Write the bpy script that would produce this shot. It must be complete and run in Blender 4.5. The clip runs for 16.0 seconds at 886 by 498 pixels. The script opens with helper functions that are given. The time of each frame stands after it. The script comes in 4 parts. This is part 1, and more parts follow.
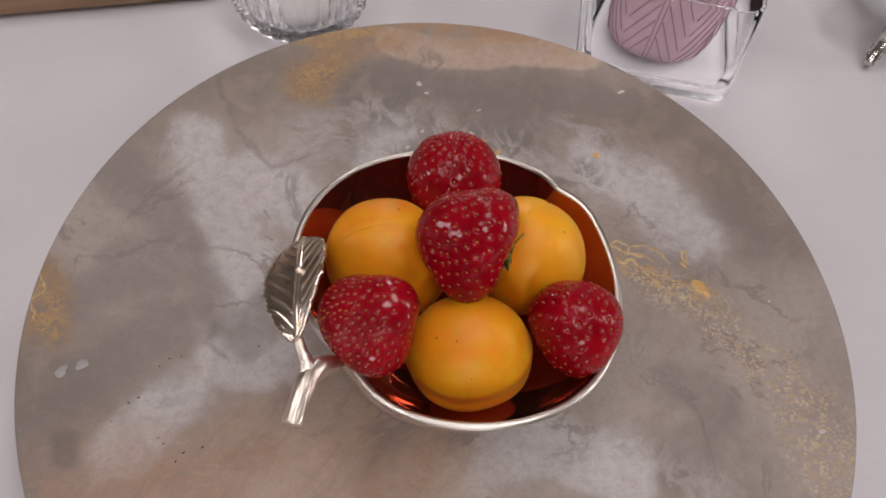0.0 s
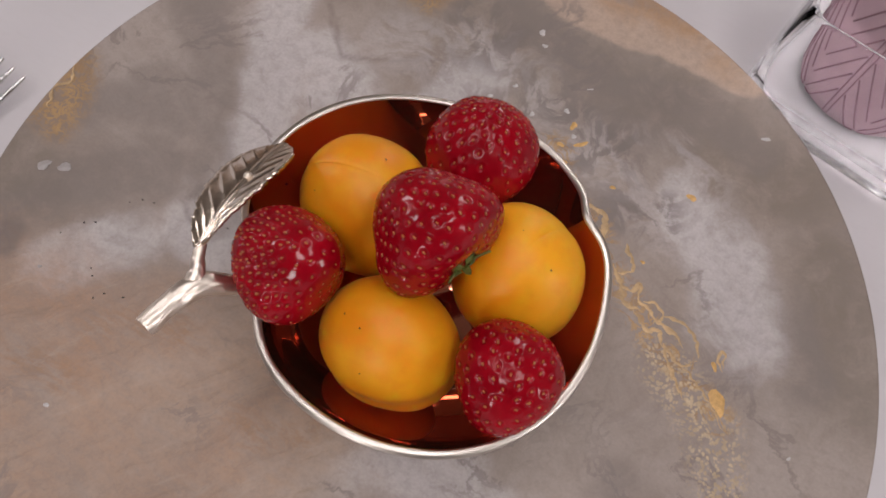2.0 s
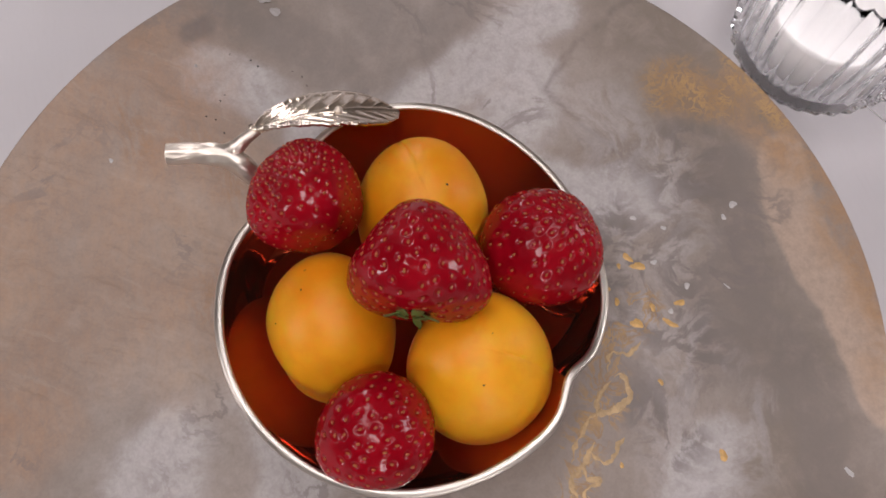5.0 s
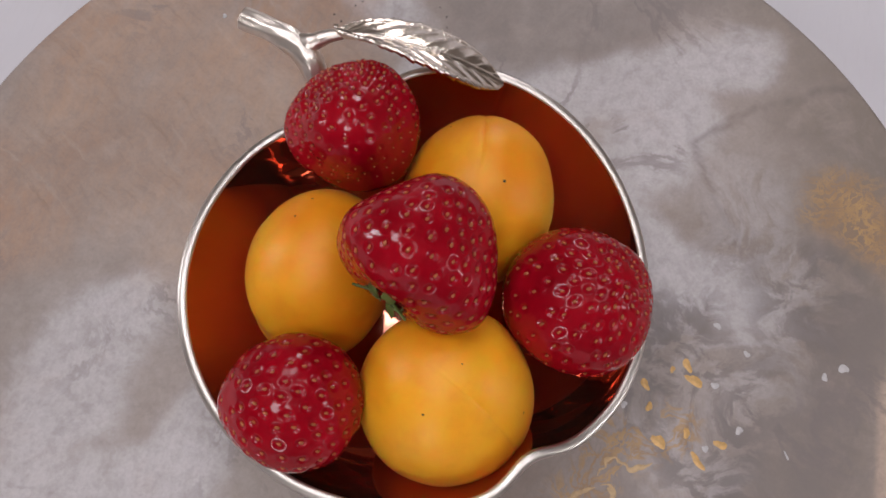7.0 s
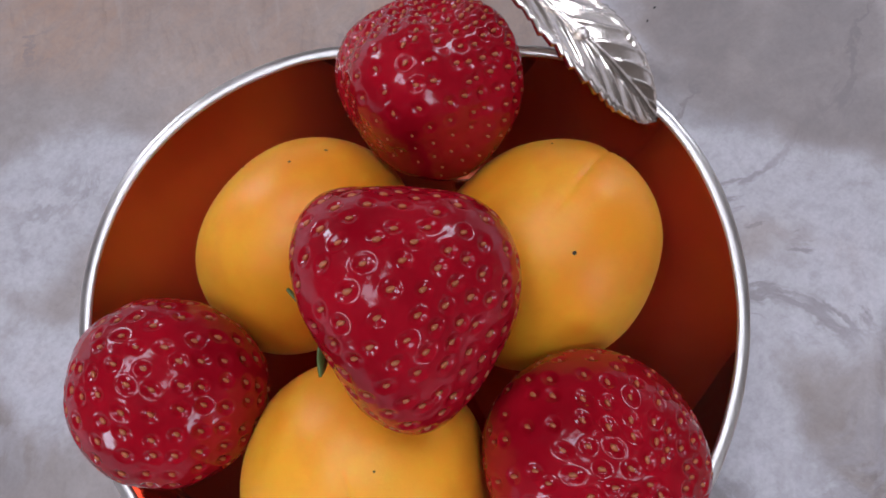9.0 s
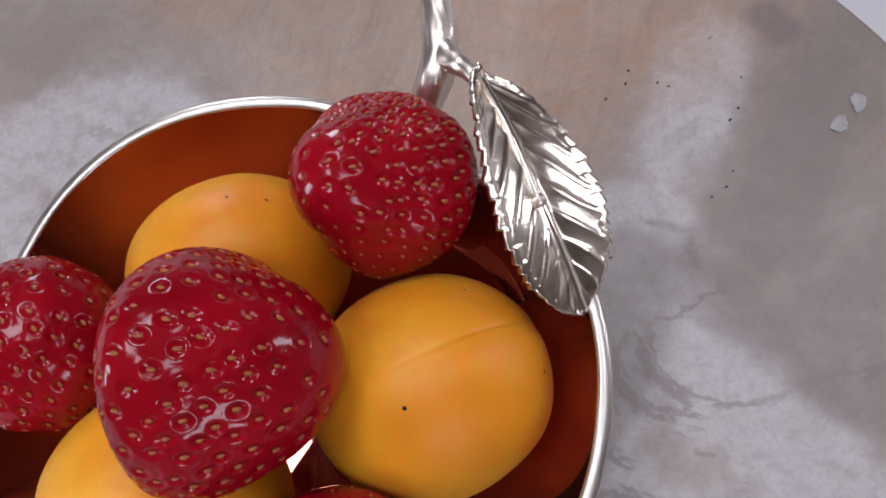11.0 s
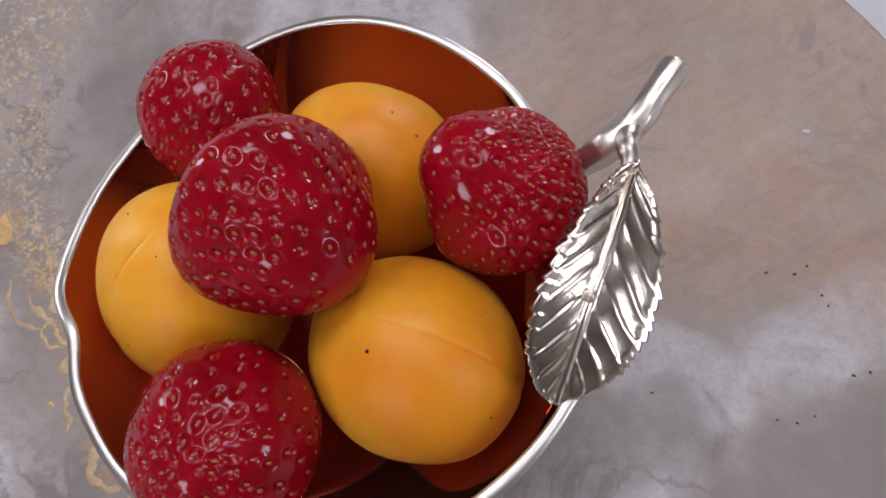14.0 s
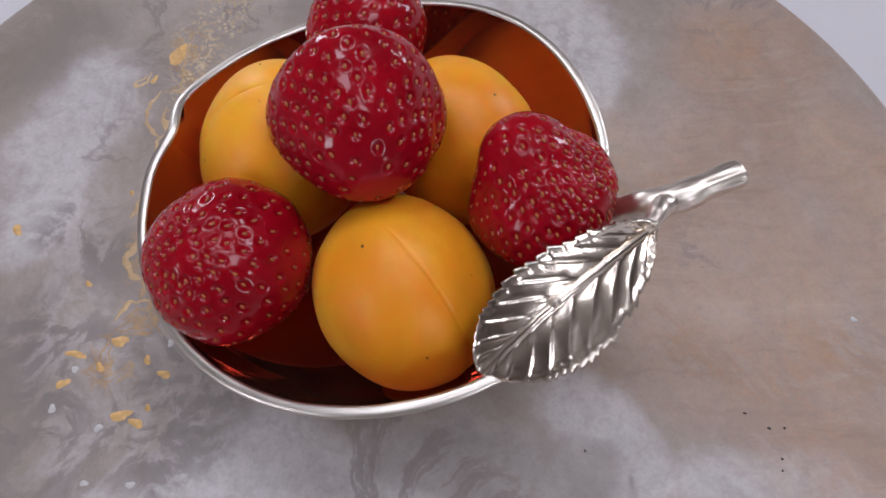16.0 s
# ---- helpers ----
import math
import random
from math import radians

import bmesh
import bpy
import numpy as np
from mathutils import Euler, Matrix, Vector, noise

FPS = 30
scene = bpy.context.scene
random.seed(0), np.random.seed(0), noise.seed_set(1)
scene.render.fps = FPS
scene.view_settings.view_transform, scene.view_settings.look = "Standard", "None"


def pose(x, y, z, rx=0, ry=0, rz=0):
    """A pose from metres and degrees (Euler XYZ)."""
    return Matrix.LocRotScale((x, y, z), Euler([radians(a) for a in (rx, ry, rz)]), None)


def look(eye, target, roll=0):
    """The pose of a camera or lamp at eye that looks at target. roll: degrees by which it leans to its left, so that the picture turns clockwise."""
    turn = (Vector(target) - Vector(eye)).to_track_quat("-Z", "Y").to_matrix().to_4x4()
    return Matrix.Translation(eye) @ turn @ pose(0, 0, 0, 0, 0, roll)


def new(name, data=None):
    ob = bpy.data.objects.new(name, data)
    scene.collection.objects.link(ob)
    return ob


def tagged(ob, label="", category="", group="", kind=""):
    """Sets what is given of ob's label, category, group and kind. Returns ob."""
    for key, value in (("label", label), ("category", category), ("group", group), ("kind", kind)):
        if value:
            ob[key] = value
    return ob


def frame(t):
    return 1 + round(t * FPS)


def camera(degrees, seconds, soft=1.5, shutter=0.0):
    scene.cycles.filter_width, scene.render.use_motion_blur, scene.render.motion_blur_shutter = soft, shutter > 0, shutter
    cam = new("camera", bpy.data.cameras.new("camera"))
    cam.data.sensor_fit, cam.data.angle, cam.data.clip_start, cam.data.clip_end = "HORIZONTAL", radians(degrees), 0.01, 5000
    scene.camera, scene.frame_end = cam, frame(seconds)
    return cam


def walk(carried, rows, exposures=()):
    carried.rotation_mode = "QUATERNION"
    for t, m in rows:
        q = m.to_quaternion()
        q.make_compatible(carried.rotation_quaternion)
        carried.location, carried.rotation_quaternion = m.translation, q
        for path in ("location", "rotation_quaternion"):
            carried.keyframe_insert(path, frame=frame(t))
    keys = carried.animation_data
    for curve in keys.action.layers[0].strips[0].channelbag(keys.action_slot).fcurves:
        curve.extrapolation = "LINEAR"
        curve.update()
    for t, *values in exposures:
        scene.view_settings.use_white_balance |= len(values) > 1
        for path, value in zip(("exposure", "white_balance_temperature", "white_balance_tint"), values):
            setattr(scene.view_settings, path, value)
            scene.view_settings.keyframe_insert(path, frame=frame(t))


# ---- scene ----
cam = camera(60.94, 16.0, soft=1.7)
# seconds, place in metres, turn in degrees
PATH = [
    (0, -0.02929, -0.12256, 0.27592, 30.319, -4.921, -1.032),
    (0.5, -0.01296, -0.11474, 0.28742, 26.234, -4.575, 6.661),
    (1, 0.00354, -0.10331, 0.28107, 23.911, -4.172, 13.836),
    (1.5, 0.02071, -0.08640, 0.26842, 22.333, -3.780, 21.576),
    (2, 0.02970, -0.07219, 0.25835, 21.283, -3.306, 28.719),
    (2.5, 0.03554, -0.05817, 0.25266, 20.525, -2.910, 36.585),
    (3, 0.03862, -0.04874, 0.25097, 20.006, -2.468, 43.809),
    (3.5, 0.04546, -0.04049, 0.25259, 19.832, -2.156, 51.636),
    (4, 0.05071, -0.03131, 0.25431, 19.641, -1.824, 58.717),
    (4.2, 0.05259, -0.02835, 0.25442, 19.729, -1.771, 61.694),
    (6.3, 0.06707, 0.00803, 0.26182, 20.318, -0.713, 93.779),
    (6.5, 0.06556, 0.01104, 0.25595, 20.243, -0.606, 96.153),
    (7, 0.05109, 0.01725, 0.22593, 19.667, -0.044, 103.318),
    (7.5, 0.03583, 0.02037, 0.20066, 18.561, 0.521, 111.243),
    (8, 0.02802, 0.02385, 0.18662, 17.586, 1.018, 118.393),
    (8.5, 0.01989, 0.02531, 0.17626, 17.138, 1.642, 126.067),
    (9, 0.01192, 0.02595, 0.17824, 17.427, 2.355, 132.822),
    (9.5, -0.00425, 0.02812, 0.17763, 18.022, 3.233, 139.925),
    (10, -0.01719, 0.03315, 0.17864, 18.286, 4.287, 146.347),
    (10.2, -0.02177, 0.03513, 0.17783, 18.622, 4.873, 149.046),
    (12.3, -0.04877, 0.03356, 0.18273, 20.856, 7.444, 179.622),
    (12.5, -0.05015, 0.03316, 0.18357, 20.993, 7.465, -177.935),
    (13, -0.05254, 0.03072, 0.18484, 21.229, 6.993, -170.547),
    (13.5, -0.05345, 0.03173, 0.18808, 21.677, 6.468, -162.526),
    (14, -0.06003, 0.03277, 0.18974, 22.234, 5.759, -155.014),
    (14.5, -0.06561, 0.03377, 0.19011, 23.069, 4.784, -146.923),
    (15, -0.07409, 0.03374, 0.19205, 23.853, 3.744, -139.576),
    (15.5, -0.08406, 0.03544, 0.19844, 25.340, 2.518, -131.282),
    (16, -0.09331, 0.03984, 0.19589, 29.027, 0.866, -123.943),
]
walk(cam, [(t, pose(x, y, z, rx, ry, rz)) for t, x, y, z, rx, ry, rz in PATH],
     exposures=[(0.0, -0.18, 6550, 13), (2.5, -0.11, 6550, 14), (7.0, -0.05, 6150, 13), (8.0, 0.05, 5300, 11), (9.0, 0.11, 5350, 12), (10.0, 0.08, 5600, 12), (12.5, 0.01, 5750, 12), (16.0, 0.01, 5750, 12)])

# ---- light: day sky, and lamps in an added, unseen room ----
world = bpy.data.worlds.new("sky")
scene.world = world
world.use_nodes = True
wn = world.node_tree.nodes
sky = wn.new("ShaderNodeTexSky")
sky.sky_type, sky.sun_disc = "NISHITA", False
sky.sun_elevation, sky.sun_rotation = radians(50), radians(200)
wn["Background"].inputs["Strength"].default_value = 0.10
world.node_tree.links.new(sky.outputs[0], wn["Background"].inputs["Color"])

WINDOW_FILL_POWER, ROOF_FILL_POWER = 14.6, 10.2


# area lamp for the made-up windows and roof openings
def fill_light(name, place, target, wide, high, power, colour=(1.0, 0.97, 0.96)):
    data = bpy.data.lights.new(name, "AREA")
    data.shape, data.size, data.size_y, data.energy, data.color = "RECTANGLE", wide, high, power, colour
    ob = new(name, data)
    ob.matrix_world = look(place, target)
    return ob


# ---- materials ----
class Mat:
    """A node material and short ways to wire it."""

    def __init__(self, name):
        self.m = bpy.data.materials.new(name)
        self.m.use_nodes = True
        self.t = self.m.node_tree
        self.b = self.t.nodes["Principled BSDF"]

    def put(self, socket, value):
        if isinstance(value, bpy.types.NodeSocket):
            self.t.links.new(value, socket)
        elif value is not None:
            socket.default_value = (*value, 1.0) if isinstance(value, tuple) and len(value) == 3 and socket.type == "RGBA" else value

    def node(self, kind, out=0, props=(), **values):
        n = self.t.nodes.new(kind)
        for key, v in props:
            if key == "operation":
                n.operation = v
            elif key == "data_type":
                n.data_type = v
            elif key == "feature":
                n.feature = v
            elif key == "interpolation_type":
                n.interpolation_type = v
            elif key == "clamp":
                n.use_clamp = v
        for key, v in values.items():
            k = key.replace("_", " ")
            self.put(n.inputs[int(key[1:])] if key[0] == "i" and key[1:].isdigit() else n.inputs[k], v)
        return n.outputs[out]

    def math(self, op, a, b=None, c=None, clamp=False):
        return self.node("ShaderNodeMath", 0, (("operation", op), ("clamp", clamp)), i0=a, i1=b, i2=c)

    def vec(self, op, a, b=None):
        n = self.t.nodes.new("ShaderNodeVectorMath")
        n.operation = op
        self.put(n.inputs[0], a)
        self.put(n.inputs[1], b)
        return n.outputs["Value"] if op in ("LENGTH", "DISTANCE", "DOT_PRODUCT") else n.outputs["Vector"]

    def noise(self, where, scale, detail=4.0, rough=0.55, out="Fac", distortion=0.0):
        n = self.t.nodes.new("ShaderNodeTexNoise")
        self.put(n.inputs["Vector"], where)
        n.inputs["Scale"].default_value, n.inputs["Detail"].default_value = scale, detail
        n.inputs["Roughness"].default_value, n.inputs["Distortion"].default_value = rough, distortion
        return n.outputs[out]

    def step(self, value, low, high, a=0.0, b=1.0):
        n = self.t.nodes.new("ShaderNodeMapRange")
        n.interpolation_type, n.clamp = "SMOOTHSTEP", True
        for s, v in zip(n.inputs, (value, low, high, a, b)):
            self.put(s, v)
        return n.outputs[0]

    def mix(self, fac, a, b):
        n = self.t.nodes.new("ShaderNodeMix")
        n.data_type = "RGBA"
        self.put(n.inputs[0], fac)
        self.put(n.inputs[6], a)
        self.put(n.inputs[7], b)
        return n.outputs[2]

    def bump(self, height, strength, distance):
        self.put(self.b.inputs["Normal"], self.node("ShaderNodeBump", Strength=strength, Distance=distance, Height=height))

    def place(self, kind="Object"):
        return self.t.nodes.new("ShaderNodeTexCoord").outputs[kind]

    def random(self):
        return self.t.nodes.new("ShaderNodeObjectInfo").outputs["Random"]

    def set(self, **values):
        for key, v in values.items():
            self.put(self.b.inputs[key.replace("_", " ")], v)
        return self


def plain(name, colour, rough=0.5, metal=0.0, grain=60.0, amount=0.12, bump=0.0, size=0.0004, **more):
    """A surface with two scales of colour change and a fine relief."""
    m = Mat(name)
    p = m.place()
    big, fine = m.noise(p, grain * 0.15, 3), m.noise(p, grain, 6, 0.65)
    both = m.math("ADD", m.math("MULTIPLY", big, 0.5), m.math("MULTIPLY", fine, 0.5))
    dark = tuple(c * (1 - amount) for c in colour)
    light = tuple(min(1.0, c * (1 + amount)) for c in colour)
    m.set(Base_Color=m.mix(m.step(both, 0.32, 0.68), dark, light), Metallic=metal, **more)
    m.set(Roughness=m.step(fine, 0.25, 0.75, max(0.02, rough - 0.06), rough + 0.06))
    if bump:
        m.bump(fine, bump, size)
    return m.m


# the plate's fields of colour: strokes in millimetres, half width, softness, and how far each is swirled
FIELDS = {}
FIELDS["pale"] = ([[(-109, 78), (-93, 52), (-81, 27), (-76, 9), (-75, -2)], [(-83, 67), (-63, 55)], [(17, -81), (35, -91), (55, -98)], [(64, -79), (58, -54)], [(-26, 70), (-31, 48), (-50, 37)], [(-34, 62), (-54, 44)], [(-86, -14), (-62, -17)], [(-35, 64), (-22, 84)], [(-45, 40), (-62, 12)], [(64, 80), (92, 58), (98, 44)],
              [(14, -50), (35, -46), (48, -57), (62, -70)], [(-110, -49), (-102, -29)], [(70, -92), (110, -96)]], 11.5, 6, 7)
FIELDS["dark"] = ([[(-134, 59), (-113, 43), (-104, 28), (-123, 22)], [(-138, 7), (-119, 14), (-97, 16), (-88, 1), (-78, -5)], [(-104, -1), (-121, -11), (-137, -31), (-135, -55)],
              [(-26, 116), (4, 113), (29, 116), (61, 118), (81, 112)], [(23, 99), (56, 104)], [(81, -24), (98, -32), (92, -49), (82, -58)], [(-14, 62), (4, 60)], [(-49, 26), (-62, 10), (-76, -6)], [(112, 60), (124, 40)]], 9, 5, 7)
FIELDS["tan"] = ([[(-117, -66), (-88, -58), (-44, -46), (-11, -58)], [(-90, -66), (-50, -66), (-11, -68)], [(-26, -96), (-64, -84)], [(-40, -122), (0, -130)], [(-104, -100), (-72, -126)]], 21, 14, 10)
FIELDS["blush"] = ([[(-24, 140), (-4, 137), (14, 138), (30, 141), (50, 140), (66, 139)]], 9, 1.3, 2)
FIELDS["amber"] = ([[(-66, 146), (-12, 153), (40, 153), (62, 147)], [(-44, 136), (-22, 143)], [(-50, 146), (-58, 116)]], 9, 7, 5)
# brown glaze, deepened at the far side to put light falloff into its colour
FIELDS["dimmed_brown"] = ([[(-140, 74), (-120, 104), (-92, 124), (-60, 136), (-20, 140)], [(-95, 112), (-50, 122)], [(-60, 108), (-20, 114), (40, 118), (96, 100)], [(122, 80), (140, 44)], [(-148, -34), (-136, -66)]], 17, 11, 8)
FIELDS["field"] = ([[(-64, 140), (-40, 148)], [(-54, 136), (-52, 126), (-62, 107)], [(-56, 118), (-66, 112)], [(-152, 14), (-147, 4), (-150, -8)]], 7, 5, 5)
FIELDS["trail"] = ([[(62, 36), (74, 28), (88, 21), (104, 12)], [(22, 60), (36, 52), (56, 38)], [(40, 55), (54, 40)], [(14, 76), (26, 58)]], 6, 3, 3)
FIELDS["grains"] = ([[(84, 18), (103, 8), (111, -5), (120, -18), (127, -31), (132, -49), (131, -64)], [(124, -14), (136, -36), (138, -56)]], 9, 5, 4)
FIELDS["milk"] = ([[(-62, 84), (-45, 88), (-32, 95), (-8, 92)], [(61, 97), (75, 78), (90, 60), (102, 40)], [(40, 74), (80, 66)], [(-2, 86), (-30, 52)], [(58, -56), (92, -66)], [(34, 92), (20, 70)]], 11, 8, 6)
FIELDS["seam"] = ([[(-105, 115), (-100, 102), (-84, 81), (-75, 70), (-61, 76), (-44, 85)], [(-88, -2), (-94, -8), (-86, -16)]], 0.9, 0.9, 5)
FIELDS["ink"] = ([[(-14, 70), (22, 76)], [(-2, 92), (30, 90)], [(-38, 104), (-24, 100)], [(44, 62), (62, 70)], [(-8, 62), (14, 58)]], 10, 8, 8)
FIELDS["rust"] = ([[(-84, -60), (-66, -52), (-58, -55)], [(-30, -62), (-12, -58)], [(-104, -84), (-84, -78)]], 5, 5, 6)
FIELDS["stain"] = ([[(-131, -49), (-129, -54)]], 4.2, 1.6, 1.5)
FIELDS["moss"] = ([[(66, 144), (73, 139)], [(79, 134), (81, 132)]], 2.2, 1.6, 1)


def paint_fields(mesh):
    """Lays the fields of colour on the plate's points, swirled by noise."""
    pts = np.array([v.co[:2] for v in mesh.vertices]) * 1000
    swirl = np.zeros((len(pts), 2))
    for size, share in ((46.0, 0.62), (15.0, 0.30), (5.0, 0.14)):
        for axis in (0, 1):
            swirl[:, axis] += share * np.array([noise.noise(Vector((x / size, y / size, 7.3 * axis + size))) for x, y in pts])
    for name, (runs, wide, soft, reach) in FIELDS.items():
        q = pts + swirl * reach * 2.2
        best = np.full(len(q), 1e9)
        for run in runs:
            for a, b in zip(run[:-1], run[1:]):
                a, d = np.array(a, float), np.array(b, float) - np.array(a, float)
                t = np.clip((q - a) @ d / (d @ d), 0, 1)
                best = np.minimum(best, np.linalg.norm(q - a - t[:, None] * d, axis=1))
        t = np.clip((wide + soft - best) / (2 * soft), 0, 1)
        layer = mesh.attributes.new(name, "FLOAT", "POINT")
        layer.data.foreach_set("value", (t * t * (3 - 2 * t)).astype(np.float32))


def plate_glaze():
    m = Mat("marbled_glaze")
    p = m.vec("MULTIPLY", m.place(), (1.0, 1.0, 0.0))

    def field(name):
        n = m.t.nodes.new("ShaderNodeAttribute")
        n.attribute_name = name
        return n.outputs["Fac"]

    def blend(col, mask, share, colour):
        return m.mix(m.math("MULTIPLY", mask, share), col, colour)

    w1 = m.vec("SUBTRACT", m.noise(p, 9, 2, 0.5, "Color"), (0.5, 0.5, 0.5))
    w2 = m.vec("SUBTRACT", m.noise(p, 45, 5, 0.6, "Color"), (0.5, 0.5, 0.5))
    q2 = m.vec("ADD", p, m.vec("MULTIPLY", w2, (0.010, 0.010, 0.0)))
    q = m.vec("ADD", q2, m.vec("MULTIPLY", w1, (0.035, 0.035, 0.0)))
    cloud = m.noise(q, 12, 6, 0.62, "Fac", 0.6)
    fine = m.noise(q, 60, 8, 0.68, "Fac", 0.4)
    worn = m.step(fine, 0.30, 0.62)
    ragged = m.math("MULTIPLY_ADD", fine, 1.5, -0.75)

    def crisp(name):
        return m.step(m.math("ADD", field(name), m.math("MULTIPLY", ragged, 0.8)), -0.12, 1.12)

    col = m.mix(m.step(cloud, 0.30, 0.70), (0.248, 0.198, 0.168), (0.368, 0.309, 0.277))
    # browner glaze, with some light falloff painted in
    col = blend(col, m.math("MULTIPLY", field("dimmed_brown"), m.step(cloud, 0.25, 0.7, 1.0, 0.75)), 0.85, (0.180, 0.142, 0.110))
    col = blend(col, m.math("MULTIPLY", crisp("pale"), m.step(fine, 0.28, 0.60, 0.62, 1.0)), 0.92, (0.500, 0.466, 0.466))
    col = blend(col, m.math("MULTIPLY", crisp("dark"), m.step(fine, 0.30, 0.65, 1.0, 0.75)), 0.68, (0.188, 0.157, 0.142))
    grain = m.noise(m.vec("MULTIPLY", q2, (1.0, 3.2, 1.0)), 120, 6, 0.7)
    col = blend(col, m.math("MULTIPLY", field("tan"), m.math("MULTIPLY", m.step(grain, 0.25, 0.75, 0.55, 1.0), m.step(m.noise(q, 20, 5, 0.6, "Fac", 0.8), 0.36, 0.60, 0.62, 1.0))), 1.0, m.mix(m.step(cloud, 0.3, 0.7), (0.355, 0.203, 0.124), (0.430, 0.305, 0.222)))
    # long brushed streaks across the tan glaze
    along, across = m.vec("DOT_PRODUCT", q2, (0.56, 0.83, 0.0)), m.vec("DOT_PRODUCT", q2, (-0.83, 0.56, 0.0))
    brushed = m.noise(m.node("ShaderNodeCombineXYZ", X=m.math("MULTIPLY", along, 0.12), Y=across, Z=0.0), 260, 6, 0.7)
    col = blend(col, m.math("MULTIPLY", field("tan"), m.step(brushed, 0.52, 0.72)), 0.42, (0.20, 0.130, 0.085))
    col = blend(col, m.math("MULTIPLY", field("tan"), m.step(brushed, 0.46, 0.30)), 0.35, (0.43, 0.35, 0.29))
    col = blend(col, m.math("MULTIPLY", field("rust"), m.step(grain, 0.40, 0.62)), 0.55, (0.30, 0.165, 0.085))
    col = blend(col, m.math("MULTIPLY", field("seam"), m.step(fine, 0.30, 0.52)), 0.60, (0.135, 0.105, 0.095))
    col = blend(col, crisp("blush"), 0.92, (0.47, 0.345, 0.265))
    col = blend(col, m.math("MULTIPLY", field("amber"), worn), 0.92, (0.385, 0.225, 0.118))
    # thin smoky veins and milky threads
    ridge = m.math("ABSOLUTE", m.math("SUBTRACT", m.noise(q, 16, 7, 0.62, "Fac", 1.4), 0.5))
    veins = m.math("MULTIPLY", m.step(ridge, 0.030, 0.004), m.step(m.noise(p, 14, 2), 0.46, 0.60))
    col = blend(col, veins, 0.60, (0.19, 0.155, 0.145))
    ridge2 = m.math("ABSOLUTE", m.math("SUBTRACT", m.noise(q, 34, 7, 0.65, "Fac", 1.2), 0.5))
    col = blend(col, m.math("MULTIPLY", m.step(ridge2, 0.11, 0.004), field("milk")), 0.36, (0.50, 0.46, 0.465))
    curl = m.math("MULTIPLY", m.step(m.noise(q, 46, 8, 0.62, "Fac", 2.2), 0.44, 0.56), field("ink"))
    col = blend(col, curl, 0.70, (0.150, 0.125, 0.118))
    # gold: a web of filaments inside its fields, and fine grains
    web = m.math("ABSOLUTE", m.math("SUBTRACT", m.noise(q2, 110, 4, 0.6, "Fac", 1.2), 0.5))
    web2 = m.math("ABSOLUTE", m.math("SUBTRACT", m.noise(q2, 260, 5, 0.65, "Fac", 0.8), 0.5))
    lines = m.math("MAXIMUM", m.math("MULTIPLY", field("field"), m.step(web2, 0.085, 0.02)), m.math("MULTIPLY", field("trail"), m.step(web, 0.065, 0.012)))
    v = m.t.nodes.new("ShaderNodeTexVoronoi")
    m.put(v.inputs["Vector"], q2)
    v.inputs["Scale"].default_value = 760
    dust = m.math("MULTIPLY", m.step(v.outputs["Distance"], 0.56, 0.34), m.math("MULTIPLY", field("grains"), m.step(m.noise(p, 150, 3), 0.32, 0.46)))
    gold = m.math("MAXIMUM", lines, dust)
    col = blend(col, field("field"), 0.65, (0.235, 0.152, 0.088))
    col = blend(col, lines, 0.74, m.mix(m.step(m.noise(p, 120, 3), 0.35, 0.65), (0.32, 0.190, 0.085), (0.48, 0.285, 0.105)))
    col = blend(col, dust, 0.85, m.mix(m.step(m.noise(p, 200, 3), 0.35, 0.65), (0.44, 0.325, 0.195), (0.58, 0.445, 0.290)))
    col = blend(col, field("stain"), 0.55, (0.13, 0.105, 0.10))
    col = blend(col, m.math("MULTIPLY", field("moss"), worn), 0.9, (0.045, 0.060, 0.050))
    col = m.mix(m.step(m.noise(q2, 260, 6, 0.7), 0.40, 0.70, 0.0, 0.30), col, (0.20, 0.160, 0.140))
    col = m.mix(m.step(m.noise(p, 900, 2), 0.30, 0.75, 0.0, 0.14), col, (0.16, 0.13, 0.12))
    m.set(Base_Color=col, Roughness=m.step(fine, 0.25, 0.8, 0.38, 0.54), Metallic=m.math("MULTIPLY", gold, 0.2), Specular_IOR_Level=0.30)
    m.bump(m.math("ADD", fine, m.math("MULTIPLY", gold, 1.2)), 0.14, 0.0006)
    return m.m


def straw_red():
    m = Mat("strawberry_flesh")
    p = m.place()
    big, fine = m.noise(p, 60, 3), m.noise(p, 600, 3, 0.5)
    col = m.mix(m.step(big, 0.3, 0.7), (0.212, 0.0011, 0.0062), (0.335, 0.0030, 0.0110))
    col = m.mix(m.math("MULTIPLY", m.step(m.noise(p, 85, 4, 0.6), 0.64, 0.82), 0.18), col, (0.52, 0.06, 0.035))
    col = m.mix(m.step(fine, 0.40, 0.75, 0.0, 0.20), col, (0.17, 0.001, 0.005))
    m.set(Base_Color=col, Roughness=m.step(fine, 0.2, 0.8, 0.08, 0.14), Specular_IOR_Level=0.26)
    m.set(Subsurface_Weight=0.06, Subsurface_Radius=(0.003, 0.0004, 0.0003), Subsurface_Scale=0.4)
    m.bump(fine, 0.04, 0.0002)
    return m.m


